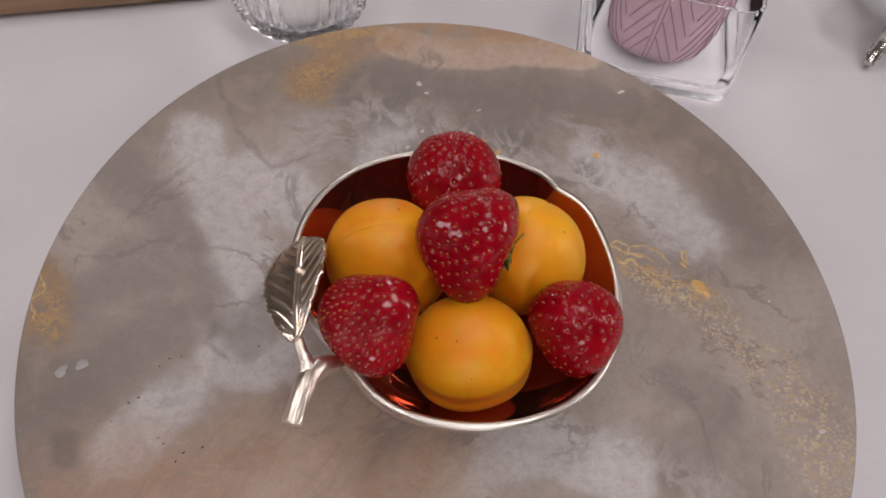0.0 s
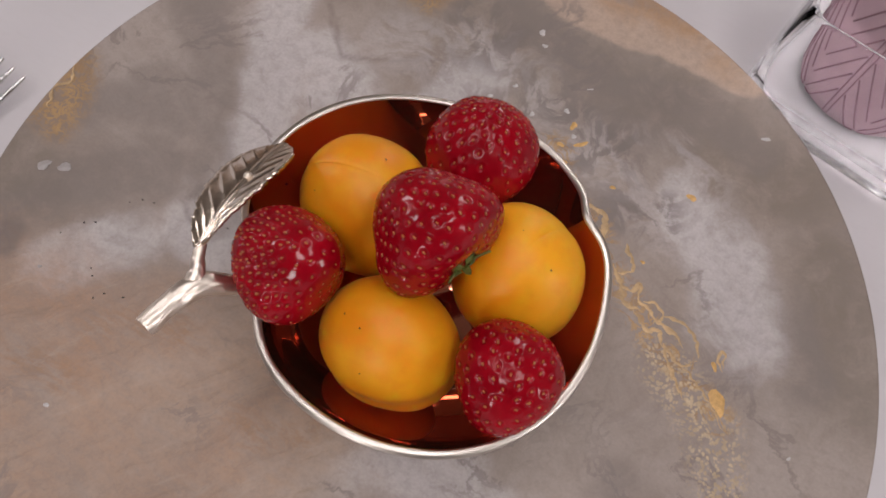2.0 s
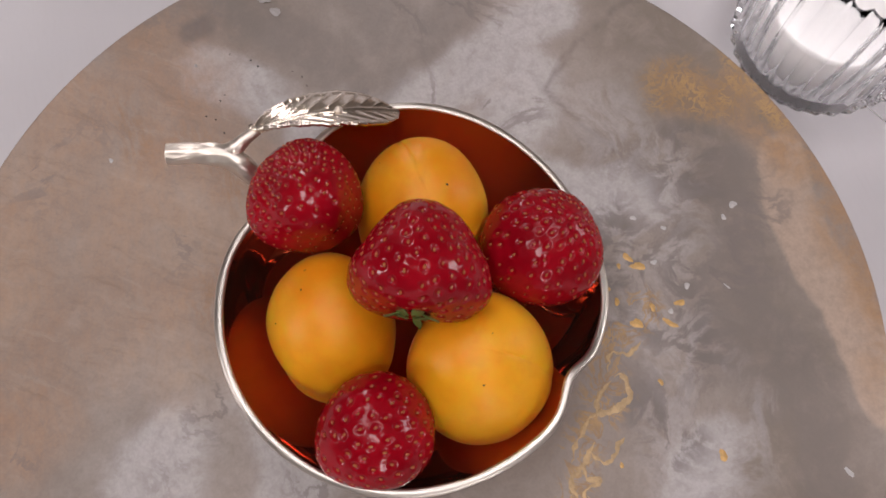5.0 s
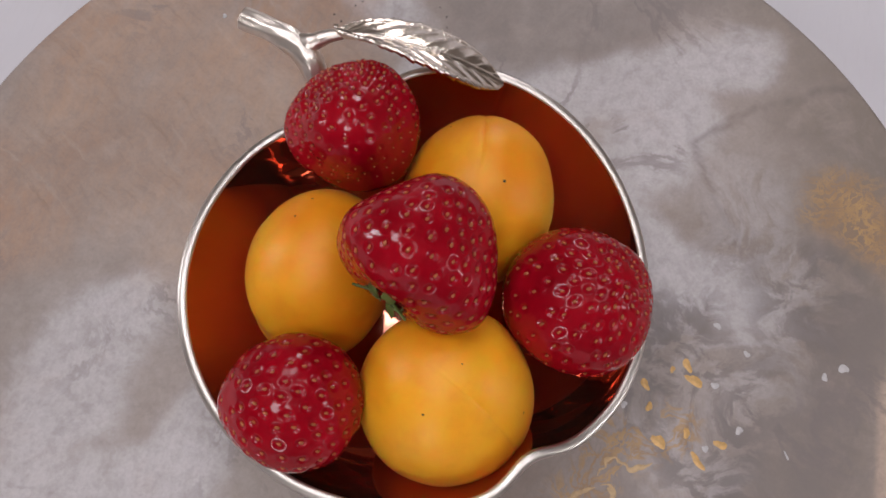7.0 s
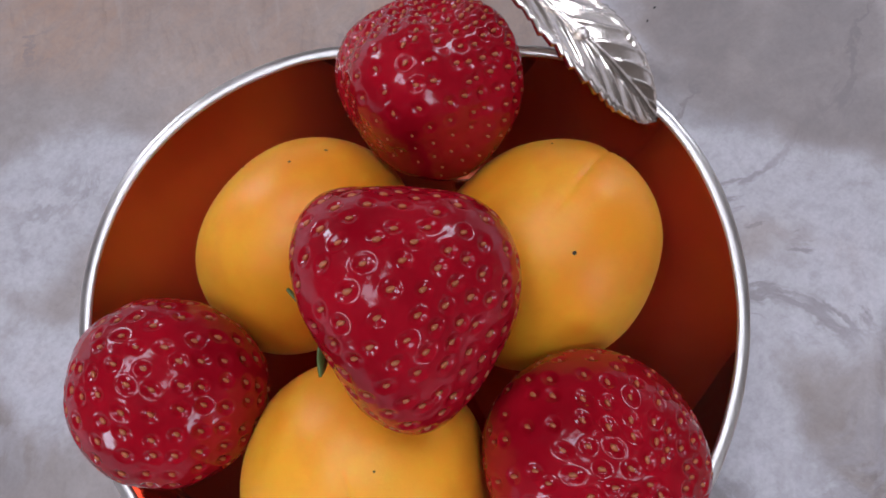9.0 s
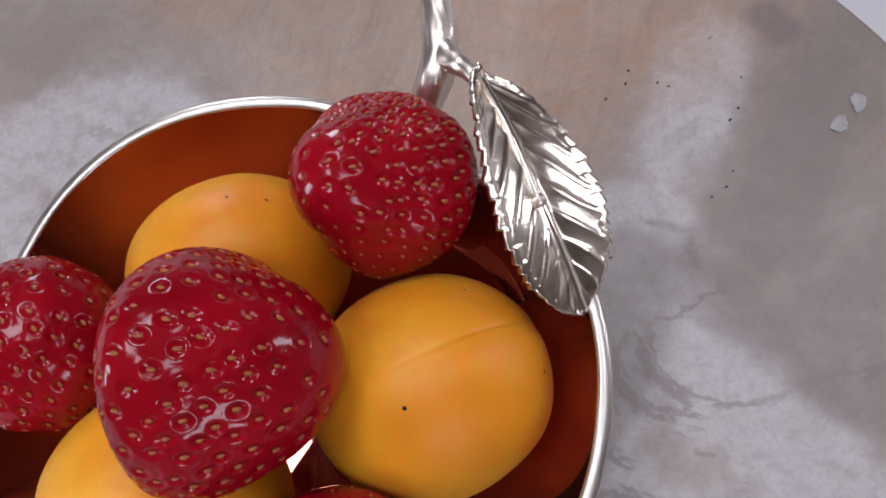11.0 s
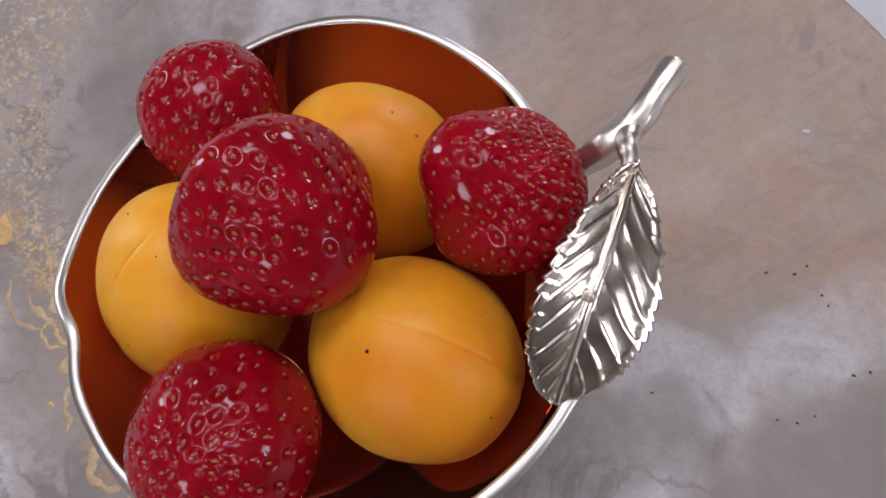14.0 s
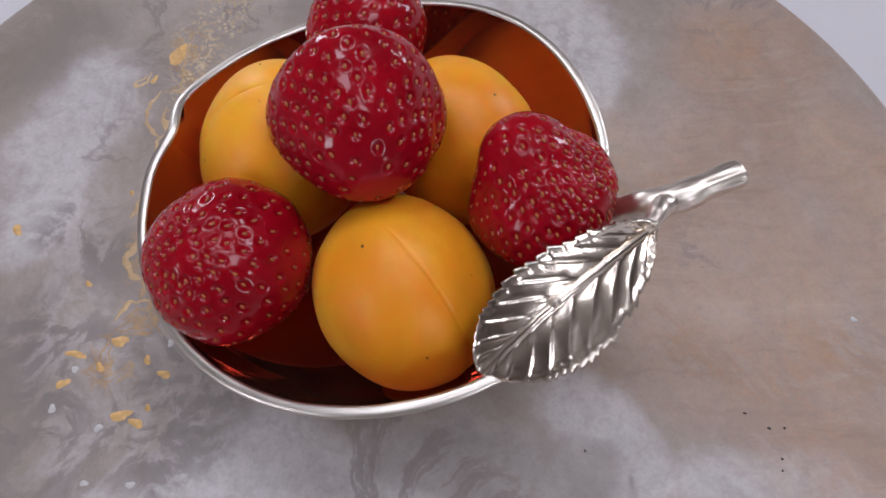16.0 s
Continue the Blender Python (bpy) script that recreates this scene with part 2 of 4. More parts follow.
def apricot_skin():
    m = Mat("apricot_skin")
    p = m.place()
    r = m.random()
    shift = m.vec("ADD", p, m.node("ShaderNodeCombineXYZ", X=m.math("MULTIPLY", r, 3.0), Y=m.math("MULTIPLY", r, 1.7), Z=0.0))
    wide, big, mid, fine = m.noise(shift, 26, 2), m.noise(shift, 48, 4), m.noise(shift, 160, 5, 0.6), m.noise(shift, 1500, 3, 0.6)
    col = m.mix(m.step(wide, 0.36, 0.64), (0.76, 0.272, 0.004), (0.87, 0.400, 0.011))
    col = m.mix(m.step(big, 0.48, 0.72, 0.0, 0.50), col, (0.89, 0.445, 0.022))
    col = m.mix(m.step(mid, 0.42, 0.72, 0.0, 0.24), col, (0.66, 0.205, 0.003))
    specks = m.t.nodes.new("ShaderNodeTexVoronoi")
    m.put(specks.inputs["Vector"], shift)
    specks.inputs["Scale"].default_value = 130
    col = m.mix(m.math("MULTIPLY", m.step(specks.outputs["Distance"], 0.055, 0.03), m.step(m.noise(shift, 70, 1), 0.56, 0.62)), col, (0.10, 0.04, 0.015))
    m.set(Base_Color=col, Roughness=m.step(fine, 0.2, 0.8, 0.40, 0.50), Specular_IOR_Level=0.36, Sheen_Weight=0.04, Sheen_Roughness=0.35, Sheen_Tint=(1.0, 0.85, 0.72))
    m.set(Subsurface_Weight=0.62, Subsurface_Radius=(0.010, 0.0018, 0.0004), Subsurface_Scale=0.65)
    m.bump(m.math("ADD", m.math("MULTIPLY", mid, 0.6), fine), 0.10, 0.0003)
    return m.m


def polished(name, colour, rough, relief, scale, metal=1.0):
    m = Mat(name)
    p = m.place()
    n1, n2 = m.noise(p, scale, 3), m.noise(p, scale * 9, 5, 0.7)
    m.set(Base_Color=m.mix(m.step(n1, 0.3, 0.7), tuple(c * 0.93 for c in colour), colour), Metallic=metal)
    m.set(Roughness=m.step(n2, 0.3, 0.8, rough, rough * 1.35))
    m.bump(m.math("ADD", n1, m.math("MULTIPLY", n2, 0.15)), relief, 0.0008)
    return m.m


def cloth_white():
    m = Mat("white_linen")
    p = m.place()
    wave = lambda v: m.math("SINE", m.math("MULTIPLY", v, 2 * math.pi / 0.0007))
    n = m.t.nodes.new("ShaderNodeSeparateXYZ")
    m.put(n.inputs[0], p)
    weave = m.math("MULTIPLY", wave(n.outputs[0]), wave(n.outputs[1]))
    soft = m.noise(p, 7, 3)
    slub = m.noise(m.vec("MULTIPLY", p, (1.0, 8.0, 1.0)), 90, 4)
    col = m.mix(m.step(soft, 0.3, 0.7), (0.53, 0.500, 0.515), (0.58, 0.550, 0.565))
    col = m.mix(m.step(slub, 0.45, 0.8, 0.0, 0.25), col, (0.51, 0.48, 0.485))
    m.set(Base_Color=col, Roughness=0.85, Sheen_Weight=0.1)
    m.bump(m.math("ADD", weave, m.math("MULTIPLY", slub, 2.0)), 0.15, 0.0002)
    return m.m


def timber(name, light, dark):
    m = Mat(name)
    p = m.place()
    q = m.vec("MULTIPLY", p, (2.0, 26.0, 26.0))
    rings = m.noise(q, 3.0, 6, 0.6, "Fac", 0.8)
    pores = m.noise(m.vec("MULTIPLY", p, (20.0, 240.0, 240.0)), 4.0, 3)
    col = m.mix(m.step(rings, 0.3, 0.7), dark, light)
    col = m.mix(m.step(pores, 0.5, 0.8, 0.0, 0.35), col, tuple(c * 0.5 for c in dark))
    m.set(Base_Color=col, Roughness=m.step(pores, 0.2, 0.8, 0.42, 0.62))
    m.bump(pores, 0.2, 0.0004)
    return m.m


def clear_glass(name="clear_glass", rough=0.01, tint=(0.98, 0.985, 0.99), bend=1.16):
    """Solid clear glass, a little uneven, that bends what is seen through it."""
    m = Mat(name)
    m.set(Base_Color=tint, Roughness=rough, IOR=bend, Transmission_Weight=1.0)
    m.bump(m.noise(m.place(), 70, 3), 0.08, 0.0008)
    return m.m


GLAZE, RED, APRICOT, LINEN, GLASS = plate_glaze(), straw_red(), apricot_skin(), cloth_white(), clear_glass()
THICK_GLASS = clear_glass("thick_glass", 0.22, (0.97, 0.975, 0.98), 1.22)
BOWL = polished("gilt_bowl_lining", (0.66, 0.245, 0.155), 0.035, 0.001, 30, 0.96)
BRIGHT = polished("bright_bowl_silver", (0.92, 0.87, 0.80), 0.16, 0.01, 60)
LIP = polished("satin_lip_silver", (0.69, 0.63, 0.57), 0.34, 0.001, 11)
TWIG = polished("cast_twig_silver", (0.80, 0.71, 0.625), 0.33, 0.10, 420)
SILVER = polished("cast_silver", (0.79, 0.695, 0.595), 0.20, 0.003, 200)
CUTLERY = polished("cutlery_steel", (0.82, 0.81, 0.80), 0.12, 0.02, 80)
SEED = plain("achene", (0.39, 0.105, 0.029), 0.48, 0.0, 900, 0.30)
SEPAL = plain("sepal_green", (0.085, 0.115, 0.022), 0.5, 0.0, 500, 0.35, 0.3)
FLECK_GOLD = plain("gold_fleck", (0.46, 0.310, 0.160), 0.42, 0.15, 700, 0.25, 0.3)
FLECK_AMBER = plain("amber_gold_fleck", (0.55, 0.325, 0.110), 0.40, 0.10, 700, 0.25, 0.3)
FLECK_PALE = plain("pale_glaze_fleck", (0.335, 0.305, 0.295), 0.45, 0.0, 700, 0.15, 0.2)
FLECK_WHITE = plain("white_fleck", (0.47, 0.44, 0.43), 0.45, 0.0, 700, 0.12, 0.2)
FLECK_DARK = plain("dark_pit", (0.030, 0.022, 0.020), 0.7, 0.0, 900, 0.3)
WAX = plain("mauve_wax", (0.47, 0.325, 0.375), 0.5, 0.0, 90, 0.10, 0.15)
MILK = plain("pale_wax", (0.82, 0.79, 0.78), 0.5, 0.0, 120, 0.08, 0.1)
OAK = timber("oak", (0.34, 0.21, 0.125), (0.22, 0.125, 0.07))
FLOORING = timber("floor_boards", (0.20, 0.13, 0.08), (0.12, 0.075, 0.045))
PLASTER = plain("wall_plaster", (0.42, 0.375, 0.345), 0.9, 0.0, 12, 0.08, 0.2, 0.002)
CEILING = plain("ceiling_paint", (0.42, 0.370, 0.330), 0.9, 0.0, 9, 0.08, 0.2, 0.002)
FRAME = plain("window_frame_paint", (0.55, 0.53, 0.50), 0.5, 0.0, 40, 0.08, 0.1)


# ---- building helpers ----
def mesh_object(name, verts, faces, material, smooth=True):
    me = bpy.data.meshes.new(name)
    me.from_pydata([tuple(map(float, v)) for v in verts], [], [tuple(f) for f in faces])
    me.materials.append(material)
    if smooth:
        me.polygons.foreach_set("use_smooth", [True] * len(me.polygons))
    me.update()
    return new(name, me)


def child(ob, parent, label=""):
    ob.parent = parent
    return tagged(ob, label) if label else ob


def part(name, bm, material, parent=None, label="", smooth=True):
    me = bpy.data.meshes.new(name)
    bm.to_mesh(me)
    bm.free()
    me.materials.append(material)
    if smooth:
        me.polygons.foreach_set("use_smooth", [True] * len(me.polygons))
    ob = new(name, me)
    if parent is not None:
        ob.parent = parent
    return tagged(ob, label) if label else ob


def thing(name, label, category, place=(0, 0, 0), group="", kind=""):
    ob = new(name)
    ob.empty_display_size = 0.01
    ob.location = place
    return tagged(ob, label, category, group, kind)


def grid_faces(rows, cols, closed=True, base=0):
    out = []
    for r in range(rows - 1):
        for c in range(cols if closed else cols - 1):
            d = (c + 1) % cols
            out.append((base + r * cols + c, base + r * cols + d, base + (r + 1) * cols + d, base + (r + 1) * cols + c))
    return out


def lathe(profile, cols=96, flute=None):
    """Verts and faces of a turned shape from (radius, height) pairs."""
    verts = []
    for r, z in profile:
        for c in range(cols):
            a = 2 * math.pi * c / cols
            k = r * (flute(a, z) if flute else 1.0)
            verts.append((k * math.cos(a), k * math.sin(a), z))
    return verts, grid_faces(len(profile), cols)


def box_bm(size, at=(0, 0, 0), bevel=0.0, segments=2, turn=0.0):
    bm = bmesh.new()
    bmesh.ops.create_cube(bm, size=1.0, matrix=pose(*at, 0, 0, turn) @ Matrix.Diagonal((*size, 1)))
    if bevel:
        bmesh.ops.bevel(bm, geom=bm.edges[:], offset=bevel, segments=segments, affect="EDGES", profile=0.5)
    return bm


def tube(points, radii, sides=16, knots=None, steps=14, closed_ends=True):
    """A smooth tapered tube through points."""
    pts, rad = [], []
    n = len(points)
    P = [Vector(p) for p in points]
    for i in range(n - 1):
        p0, p1, p2, p3 = P[max(i - 1, 0)], P[i], P[i + 1], P[min(i + 2, n - 1)]
        for s in range(steps if i < n - 2 else steps + 1):
            t = s / steps
            pts.append(0.5 * ((2 * p1) + (p2 - p0) * t + (2 * p0 - 5 * p1 + 4 * p2 - p3) * t * t + (3 * p1 - p0 - 3 * p2 + p3) * t ** 3))
            rad.append(radii[i] * (1 - t) + radii[i + 1] * t)
    verts, up = [], Vector((0.2, 0.1, 1))
    for i, p in enumerate(pts):
        d = (pts[min(i + 1, len(pts) - 1)] - pts[max(i - 1, 0)]).normalized()
        u = d.cross(up).normalized()
        v = u.cross(d)
        for c in range(sides):
            a = 2 * math.pi * c / sides
            k = rad[i] * (knots(i / (len(pts) - 1), a) if knots else 1.0)
            verts.append(p + k * (math.cos(a) * u + math.sin(a) * v))
    faces = grid_faces(len(pts), sides)
    if closed_ends:
        faces += [tuple(range(sides))[::-1], tuple(range((len(pts) - 1) * sides, len(pts) * sides))]
    return verts, faces


# ---- an added, unseen room round the table ----
LOW, HIGH, HALF = -0.75, 1.95, 2.4


def added_wall_with_window(name, turn, w):
    """An added, unseen wall with one tall opening; inner face at HALF along its own +y."""
    bm = bmesh.new()
    thick, sill, head = 0.2, 0.35, 1.30
    for size, at in (((2 * HALF + 0.4, thick, sill - LOW), (0, HALF + thick / 2, (sill + LOW) / 2)),
                     ((2 * HALF + 0.4, thick, HIGH - head), (0, HALF + thick / 2, (HIGH + head) / 2)),
                     ((HALF + 0.2 - w, thick, head - sill), (-(HALF + 0.2 + w) / 2, HALF + thick / 2, (head + sill) / 2)),
                     ((HALF + 0.2 - w, thick, head - sill), ((HALF + 0.2 + w) / 2, HALF + thick / 2, (head + sill) / 2))):
        bmesh.ops.create_cube(bm, size=1.0, matrix=pose(*at) @ Matrix.Diagonal((*size, 1)))
    bmesh.ops.transform(bm, matrix=pose(0, 0, 0, 0, 0, turn), verts=bm.verts)
    wall = part(name, bm, PLASTER, smooth=False)
    tagged(wall, "unseen pale plastered wall with an added tall window opening", "wall", kind="structure")
    return w, sill, head


for number, (name, turn) in enumerate((("wall_north", 0), ("wall_west", 90), ("wall_south", 180), ("wall_east", 270))):
    share = {"wall_north": 0.8, "wall_west": 0.9, "wall_south": 1.2, "wall_east": 1.1}[name]
    w, sill, head = added_wall_with_window(name, turn, 0.22)
    win = thing(f"window_{number + 1}", "added unseen painted wooden window frame with two tall panes", "window", kind="structure")
    for k in range(3):
        bm = box_bm((0.03, 0.08, head - sill), (-w + 0.015 + k * (2 * w - 0.03) / 2, HALF + 0.06, (head + sill) / 2), 0.006)
        bmesh.ops.transform(bm, matrix=pose(0, 0, 0, 0, 0, turn), verts=bm.verts)
        part("mullion", bm, FRAME, win, smooth=False)
    for z in (sill + 0.03, head - 0.03):
        bm = box_bm((2 * w - 0.02, 0.07, 0.06), (0, HALF + 0.06, z), 0.006)
        bmesh.ops.transform(bm, matrix=pose(0, 0, 0, 0, 0, turn), verts=bm.verts)
        part("window_frame", bm, FRAME, win, smooth=False)
    a = radians(turn)
    out = Vector((-math.sin(a), math.cos(a), 0))
    # lamp added behind each made-up window, so light comes from all four sides
    fill_light("added_window_fill", tuple(out * (HALF + 0.16) + Vector((0, 0, (sill + head) / 2))), (0, 0, (sill + head) / 2), 2 * w - 0.04, head - sill - 0.06, WINDOW_FILL_POWER * share)

part("floor", box_bm((2 * HALF + 0.4, 2 * HALF + 0.4, 0.1), (0, 0, LOW - 0.05)), FLOORING, smooth=False)
tagged(bpy.data.objects["floor"], "dark brown wooden boarded floor", "floor", kind="structure")

# unseen ceiling, added with four made-up roof lights
bm = bmesh.new()
cells = (-HALF - 0.2, -1.05, -0.60, -0.40, 0.40, 0.60, 1.05, HALF + 0.2)
for i in range(7):
    for j in range(7):
        if (i, j) in ((3, 1), (5, 3), (3, 5), (1, 3)):
            continue
        sx, sy = cells[i + 1] - cells[i], cells[j + 1] - cells[j]
        bmesh.ops.create_cube(bm, size=1.0, matrix=pose((cells[i] + cells[i + 1]) / 2, (cells[j] + cells[j + 1]) / 2, HIGH + 0.1) @ Matrix.Diagonal((sx, sy, 0.2, 1)))
ceiling = part("ceiling", bm, CEILING, smooth=False)
tagged(ceiling, "added unseen dull painted ceiling with four made-up roof lights", "ceiling", kind="structure")
# lamps added over the roof openings to brighten the fruit tops
for x, y, sx, sy, share in ((0.825, 0, 0.44, 0.79, 1.2), (0, -0.825, 0.79, 0.44, 1.25), (0, 0.825, 0.79, 0.44, 0.8), (-0.825, 0, 0.44, 0.79, 0.75)):
    fill_light("added_roof_fill", (x, y, HIGH + 0.15), (x, y, 0), sx, sy, ROOF_FILL_POWER * share)

# ---- the table ----
table = thing("dining_table", "brown oak dining table under a white linen cloth", "table", (0.2, -0.35, 0))
part("tabletop", box_bm((1.9, 1.1, 0.03), (0, 0.15, -0.0185), 0.004), OAK, table, smooth=False)
for x in (-0.86, 0.86):
    for y in (-0.32, 0.62):
        part("leg", box_bm((0.07, 0.07, 0.713), (x, y, -0.39), 0.006), OAK, table, smooth=False)

bm = bmesh.new()
nx, ny = 60, 50
rowsv = [[bm.verts.new((-0.72 + 1.84 * i / nx, -0.72 + 1.04 * j / ny, 0.0)) for j in range(ny + 1)] for i in range(nx + 1)]
for row in rowsv:
    for v in row:
        far = math.hypot(v.co.x, v.co.y)
        v.co.z = -0.0008 + 0.0012 * max(0.0, min(1.0, (far - 0.20) / 0.2)) * (0.5 + 0.5 * noise.noise(Vector((v.co.x * 7, v.co.y * 7, 0.3))))
for i in range(nx):
    for j in range(ny):
        bm.faces.new((rowsv[i][j], rowsv[i + 1][j], rowsv[i + 1][j + 1], rowsv[i][j + 1]))
cloth = part("tablecloth", bm, LINEN)
hem = cloth.modifiers.new("thickness", "SOLIDIFY")
hem.thickness, hem.offset = 0.0016, -1.0
tagged(cloth, "white linen tablecloth lying flat on a brown wooden table", "tablecloth")

# ---- the plate ----
PLATE_R = 0.1539


def plate_top(r):
    return 0.0116 + 0.0082 * (r / PLATE_R) ** 4


plate = thing("charger_plate", "round marbled grey and tan charger plate with gold flecks", "plate")
prof = [(0.0005, plate_top(0))] + [(r * PLATE_R / 120, plate_top(r * PLATE_R / 120)) for r in range(1, 120)]
prof += [(PLATE_R - 0.0006, plate_top(PLATE_R) - 0.0002), (PLATE_R, plate_top(PLATE_R) - 0.0012), (PLATE_R - 0.0004, plate_top(PLATE_R) - 0.0024), (PLATE_R - 0.0016, plate_top(PLATE_R) - 0.0034)]
prof += [(r / 1000, plate_top(r / 1000) - 0.0046) for r in (145, 135, 125, 115, 106)]
prof += [(0.102, 0.0008), (0.100, 0.0006), (0.097, 0.0008), (0.095, 0.0060), (0.060, 0.0065), (0.0005, 0.0065)]
verts, faces = lathe(prof, 420)
plate_body = child(mesh_object("plate_body", verts, [f[::-1] for f in faces], GLAZE), plate)
plate_body.location = (-0.0014, -0.0003, 0)
paint_fields(plate_body.data)


def fleck(name, x, y, size, long, turn, material):
    """A small raised spot fused into the glaze."""
    rng = random.Random(int(x * 7 + y * 131))
    n = 12
    z = plate_top(math.hypot(x, y) / 1000)
    verts = [(0, 0, 0.00018)]
    for ring, h in ((0.75, 0.00014), (1.0, -0.0001)):
        for c in range(n):
            a = 2 * math.pi * c / n
            k = size / 2000 * ring * (1 + 0.22 * math.sin(2 * a + x) + 0.16 * math.sin(3 * a + y))
            verts.append((k * long * math.cos(a), k * math.sin(a), h))
    faces = [(0, 1 + c, 1 + (c + 1) % n) for c in range(n)] + [(1 + c, 1 + n + c, 1 + n + (c + 1) % n, 1 + (c + 1) % n) for c in range(n)]
    ob = mesh_object(name, verts, faces, material)
    ob.matrix_basis = pose(x / 1000, y / 1000, z, 0, 0, turn + rng.uniform(-10, 10))
    return child(ob, plate)


for x, y, s, l, a in ((-5, 76, 2.3, 1.5, 35), (-1, 78.6, 2.2, 2.6, 70), (9, 67, 1.8, 1.3, 0), (18, 71, 2.6, 1.8, 30), (14, 78, 2.0, 1.2, 0), (15, 87.6, 2.4, 1.3, 95),
                      (21, 82, 2.0, 2.4, 40), (38.6, 71.5, 1.6, 1.2, 0), (66, 82, 2.8, 1.3, 40), (3, 65, 2.0, 1.6, 60), (-3, 72, 1.3, 1.4, 20), (103, 15, 5.4, 2.0, -32), (96, 27, 2.0, 1.6, -50), (60, 50, 1.2, 1.5, 20)):
    fleck("gold_fleck", x, y, s * 1.2, l, a, FLECK_AMBER)
for x, y, s, l in ((-18.5, 83, 1.9, 1.1), (-12, 92, 1.7, 1.1), (-1, 84.2, 2.0, 1.1), (10, 92, 2.1, 1.1), (10, 60, 1.9, 1.0), (-13.6, 118.5, 2.6, 1.1), (-10, 113.5, 1.8, 1.2), (17, 83.5, 1.6, 1.4), (14, 105, 0.8, 3.0),
                   (-139, -25, 3.0, 1.7), (-133, -22, 2.8, 1.9), (-86, -90, 1.5, 1.0), (82, 117, 2.2, 2.4), (135, -44, 2.6, 1.6), (-117, -55, 1.2, 1.0), (128, 10, 1.6, 1.6)):
    fleck("white_fleck", x, y, s * 1.1, l, 30, FLECK_PALE if x < -100 else FLECK_WHITE)
for x, y, s in ((-101, -49, 0.6), (-103, -47, 0.5), (-96, -55, 0.6), (-94, -52, 0.7), (-115, -35, 0.6), (-112, -33, 0.7), (-104, -18, 0.6), (-100, -17, 0.5), (-107, -21, 0.4),
                (-73, -12, 0.6), (-88, -50, 0.7), (-119, -42, 0.4)):
    fleck("dark_pit", x, y, s, 1.2, 0, FLECK_DARK)


def gold_thread(salt, knots, wide):
    """A raised thread of gold that flows through a few turning points in the glaze."""
    k2 = [Vector(k) for k in knots]
    pts = []
    for i in range(len(k2) - 1):
        p0, p1, p2, p3 = k2[max(i - 1, 0)], k2[i], k2[i + 1], k2[min(i + 2, len(k2) - 1)]
        n = max(4, int((p2 - p1).length / 0.5))
        for k in range(n + (i == len(k2) - 2)):
            t = k / n
            q = 0.5 * ((2 * p1) + (p2 - p0) * t + (2 * p0 - 5 * p1 + 4 * p2 - p3) * t * t + (3 * p1 - p0 - 3 * p2 + p3) * t ** 3)
            pts.append(q + Vector((noise.noise(Vector((q.x / 2.2, q.y / 2.2, salt))), noise.noise(Vector((q.x / 2.2, q.y / 2.2, salt + 9.0))))) * 0.9)
    n = len(pts) - 1
    verts = []
    for k, q in enumerate(pts):
        t = (pts[min(k + 1, n)] - pts[max(k - 1, 0)]).normalized()
        swell = 0.75 + 0.75 * noise.noise(Vector((k * 0.21, salt * 3.7, 1.0))) + 0.35 * noise.noise(Vector((k * 0.8, salt, 5.0)))
        w = Vector((-t.y, t.x)) * wide * max(0.25, swell) * min(1, 5 * k / n + 0.15, 5 * (n - k) / n + 0.1)
        z = plate_top(q.length / 1000)
        for off, h in ((-1.0, -0.00005), (-0.5, 0.00012), (0.0, 0.00016), (0.5, 0.00012), (1.0, -0.00005)):
            verts.append(((q.x + w.x * off) / 1000, (q.y + w.y * off) / 1000, z + h))
    return child(mesh_object("gold_thread", verts, grid_faces(len(pts), 5, False), FLECK_GOLD), plate)


for salt, (wide, knots) in enumerate((
        (0.85, ((33, 57), (33, 60), (40, 60), (43, 54), (42, 48), (37, 51), (34, 56))), (0.60, ((42, 48), (47, 41), (52, 37), (55, 35))),
        (0.70, ((51, 44), (55, 40), (58, 36), (60, 33), (64, 33), (67, 33))), (0.65, ((54, 42), (58, 46), (55, 50), (52, 54))),
        (0.75, ((56, 39), (61, 38), (62, 42), (64, 37), (70, 34), (74, 32), (80, 31), (84, 28))), (0.65, ((64, 33), (70, 28), (75, 30), (76, 27), (81, 24), (86, 22), (90, 26))))):
    gold_thread(salt + 1.0, knots, wide * 1.7)
for salt, (wide, knots) in enumerate((
        (0.60, ((74, 35), (80, 36), (87, 33), (90, 27))), (0.55, ((78, 26), (84, 18), (91, 12))), (0.60, ((99, 27), (96, 31), (97, 33), (99, 28))),
        (0.50, ((66, 36), (70, 38), (74, 35), (72, 31))), (0.40, ((86, 22), (94, 18), (100, 14), (106, 8))), (0.45, ((24, 70), (27, 64), (25, 59), (31, 56))),
        (0.70, ((132, -3), (137, -6), (141, -6), (146, -11))), (0.40, ((-154, 12), (-151, 6), (-154, 1), (-151, -7))))):
    gold_thread(salt + 7.0, knots, wide * 1.7)

# ---- the apple-shaped bowl ----
BOWL_AT, BASE_Z = (-0.0030, -0.0019), 0.0122


def around(a, centre):
    return (a - centre + 180) % 360 - 180


def rim_radius(deg):
    a = radians(deg)
    r = 55.0 + 1.2 * math.cos(a) + 1.25 * math.sin(a) + 0.27 * math.cos(2 * a) - 1.05 * math.sin(2 * a) - 0.43 * math.cos(3 * a) - 0.38 * math.sin(3 * a)
    r -= 4.5 * math.exp(-((around(deg, 43) / 9) ** 2)) + 0.9 * math.exp(-((around(deg, 58) / 9) ** 2)) + 6.3 * math.exp(-((around(deg, 217) / 18) ** 2))
    return r / 1000


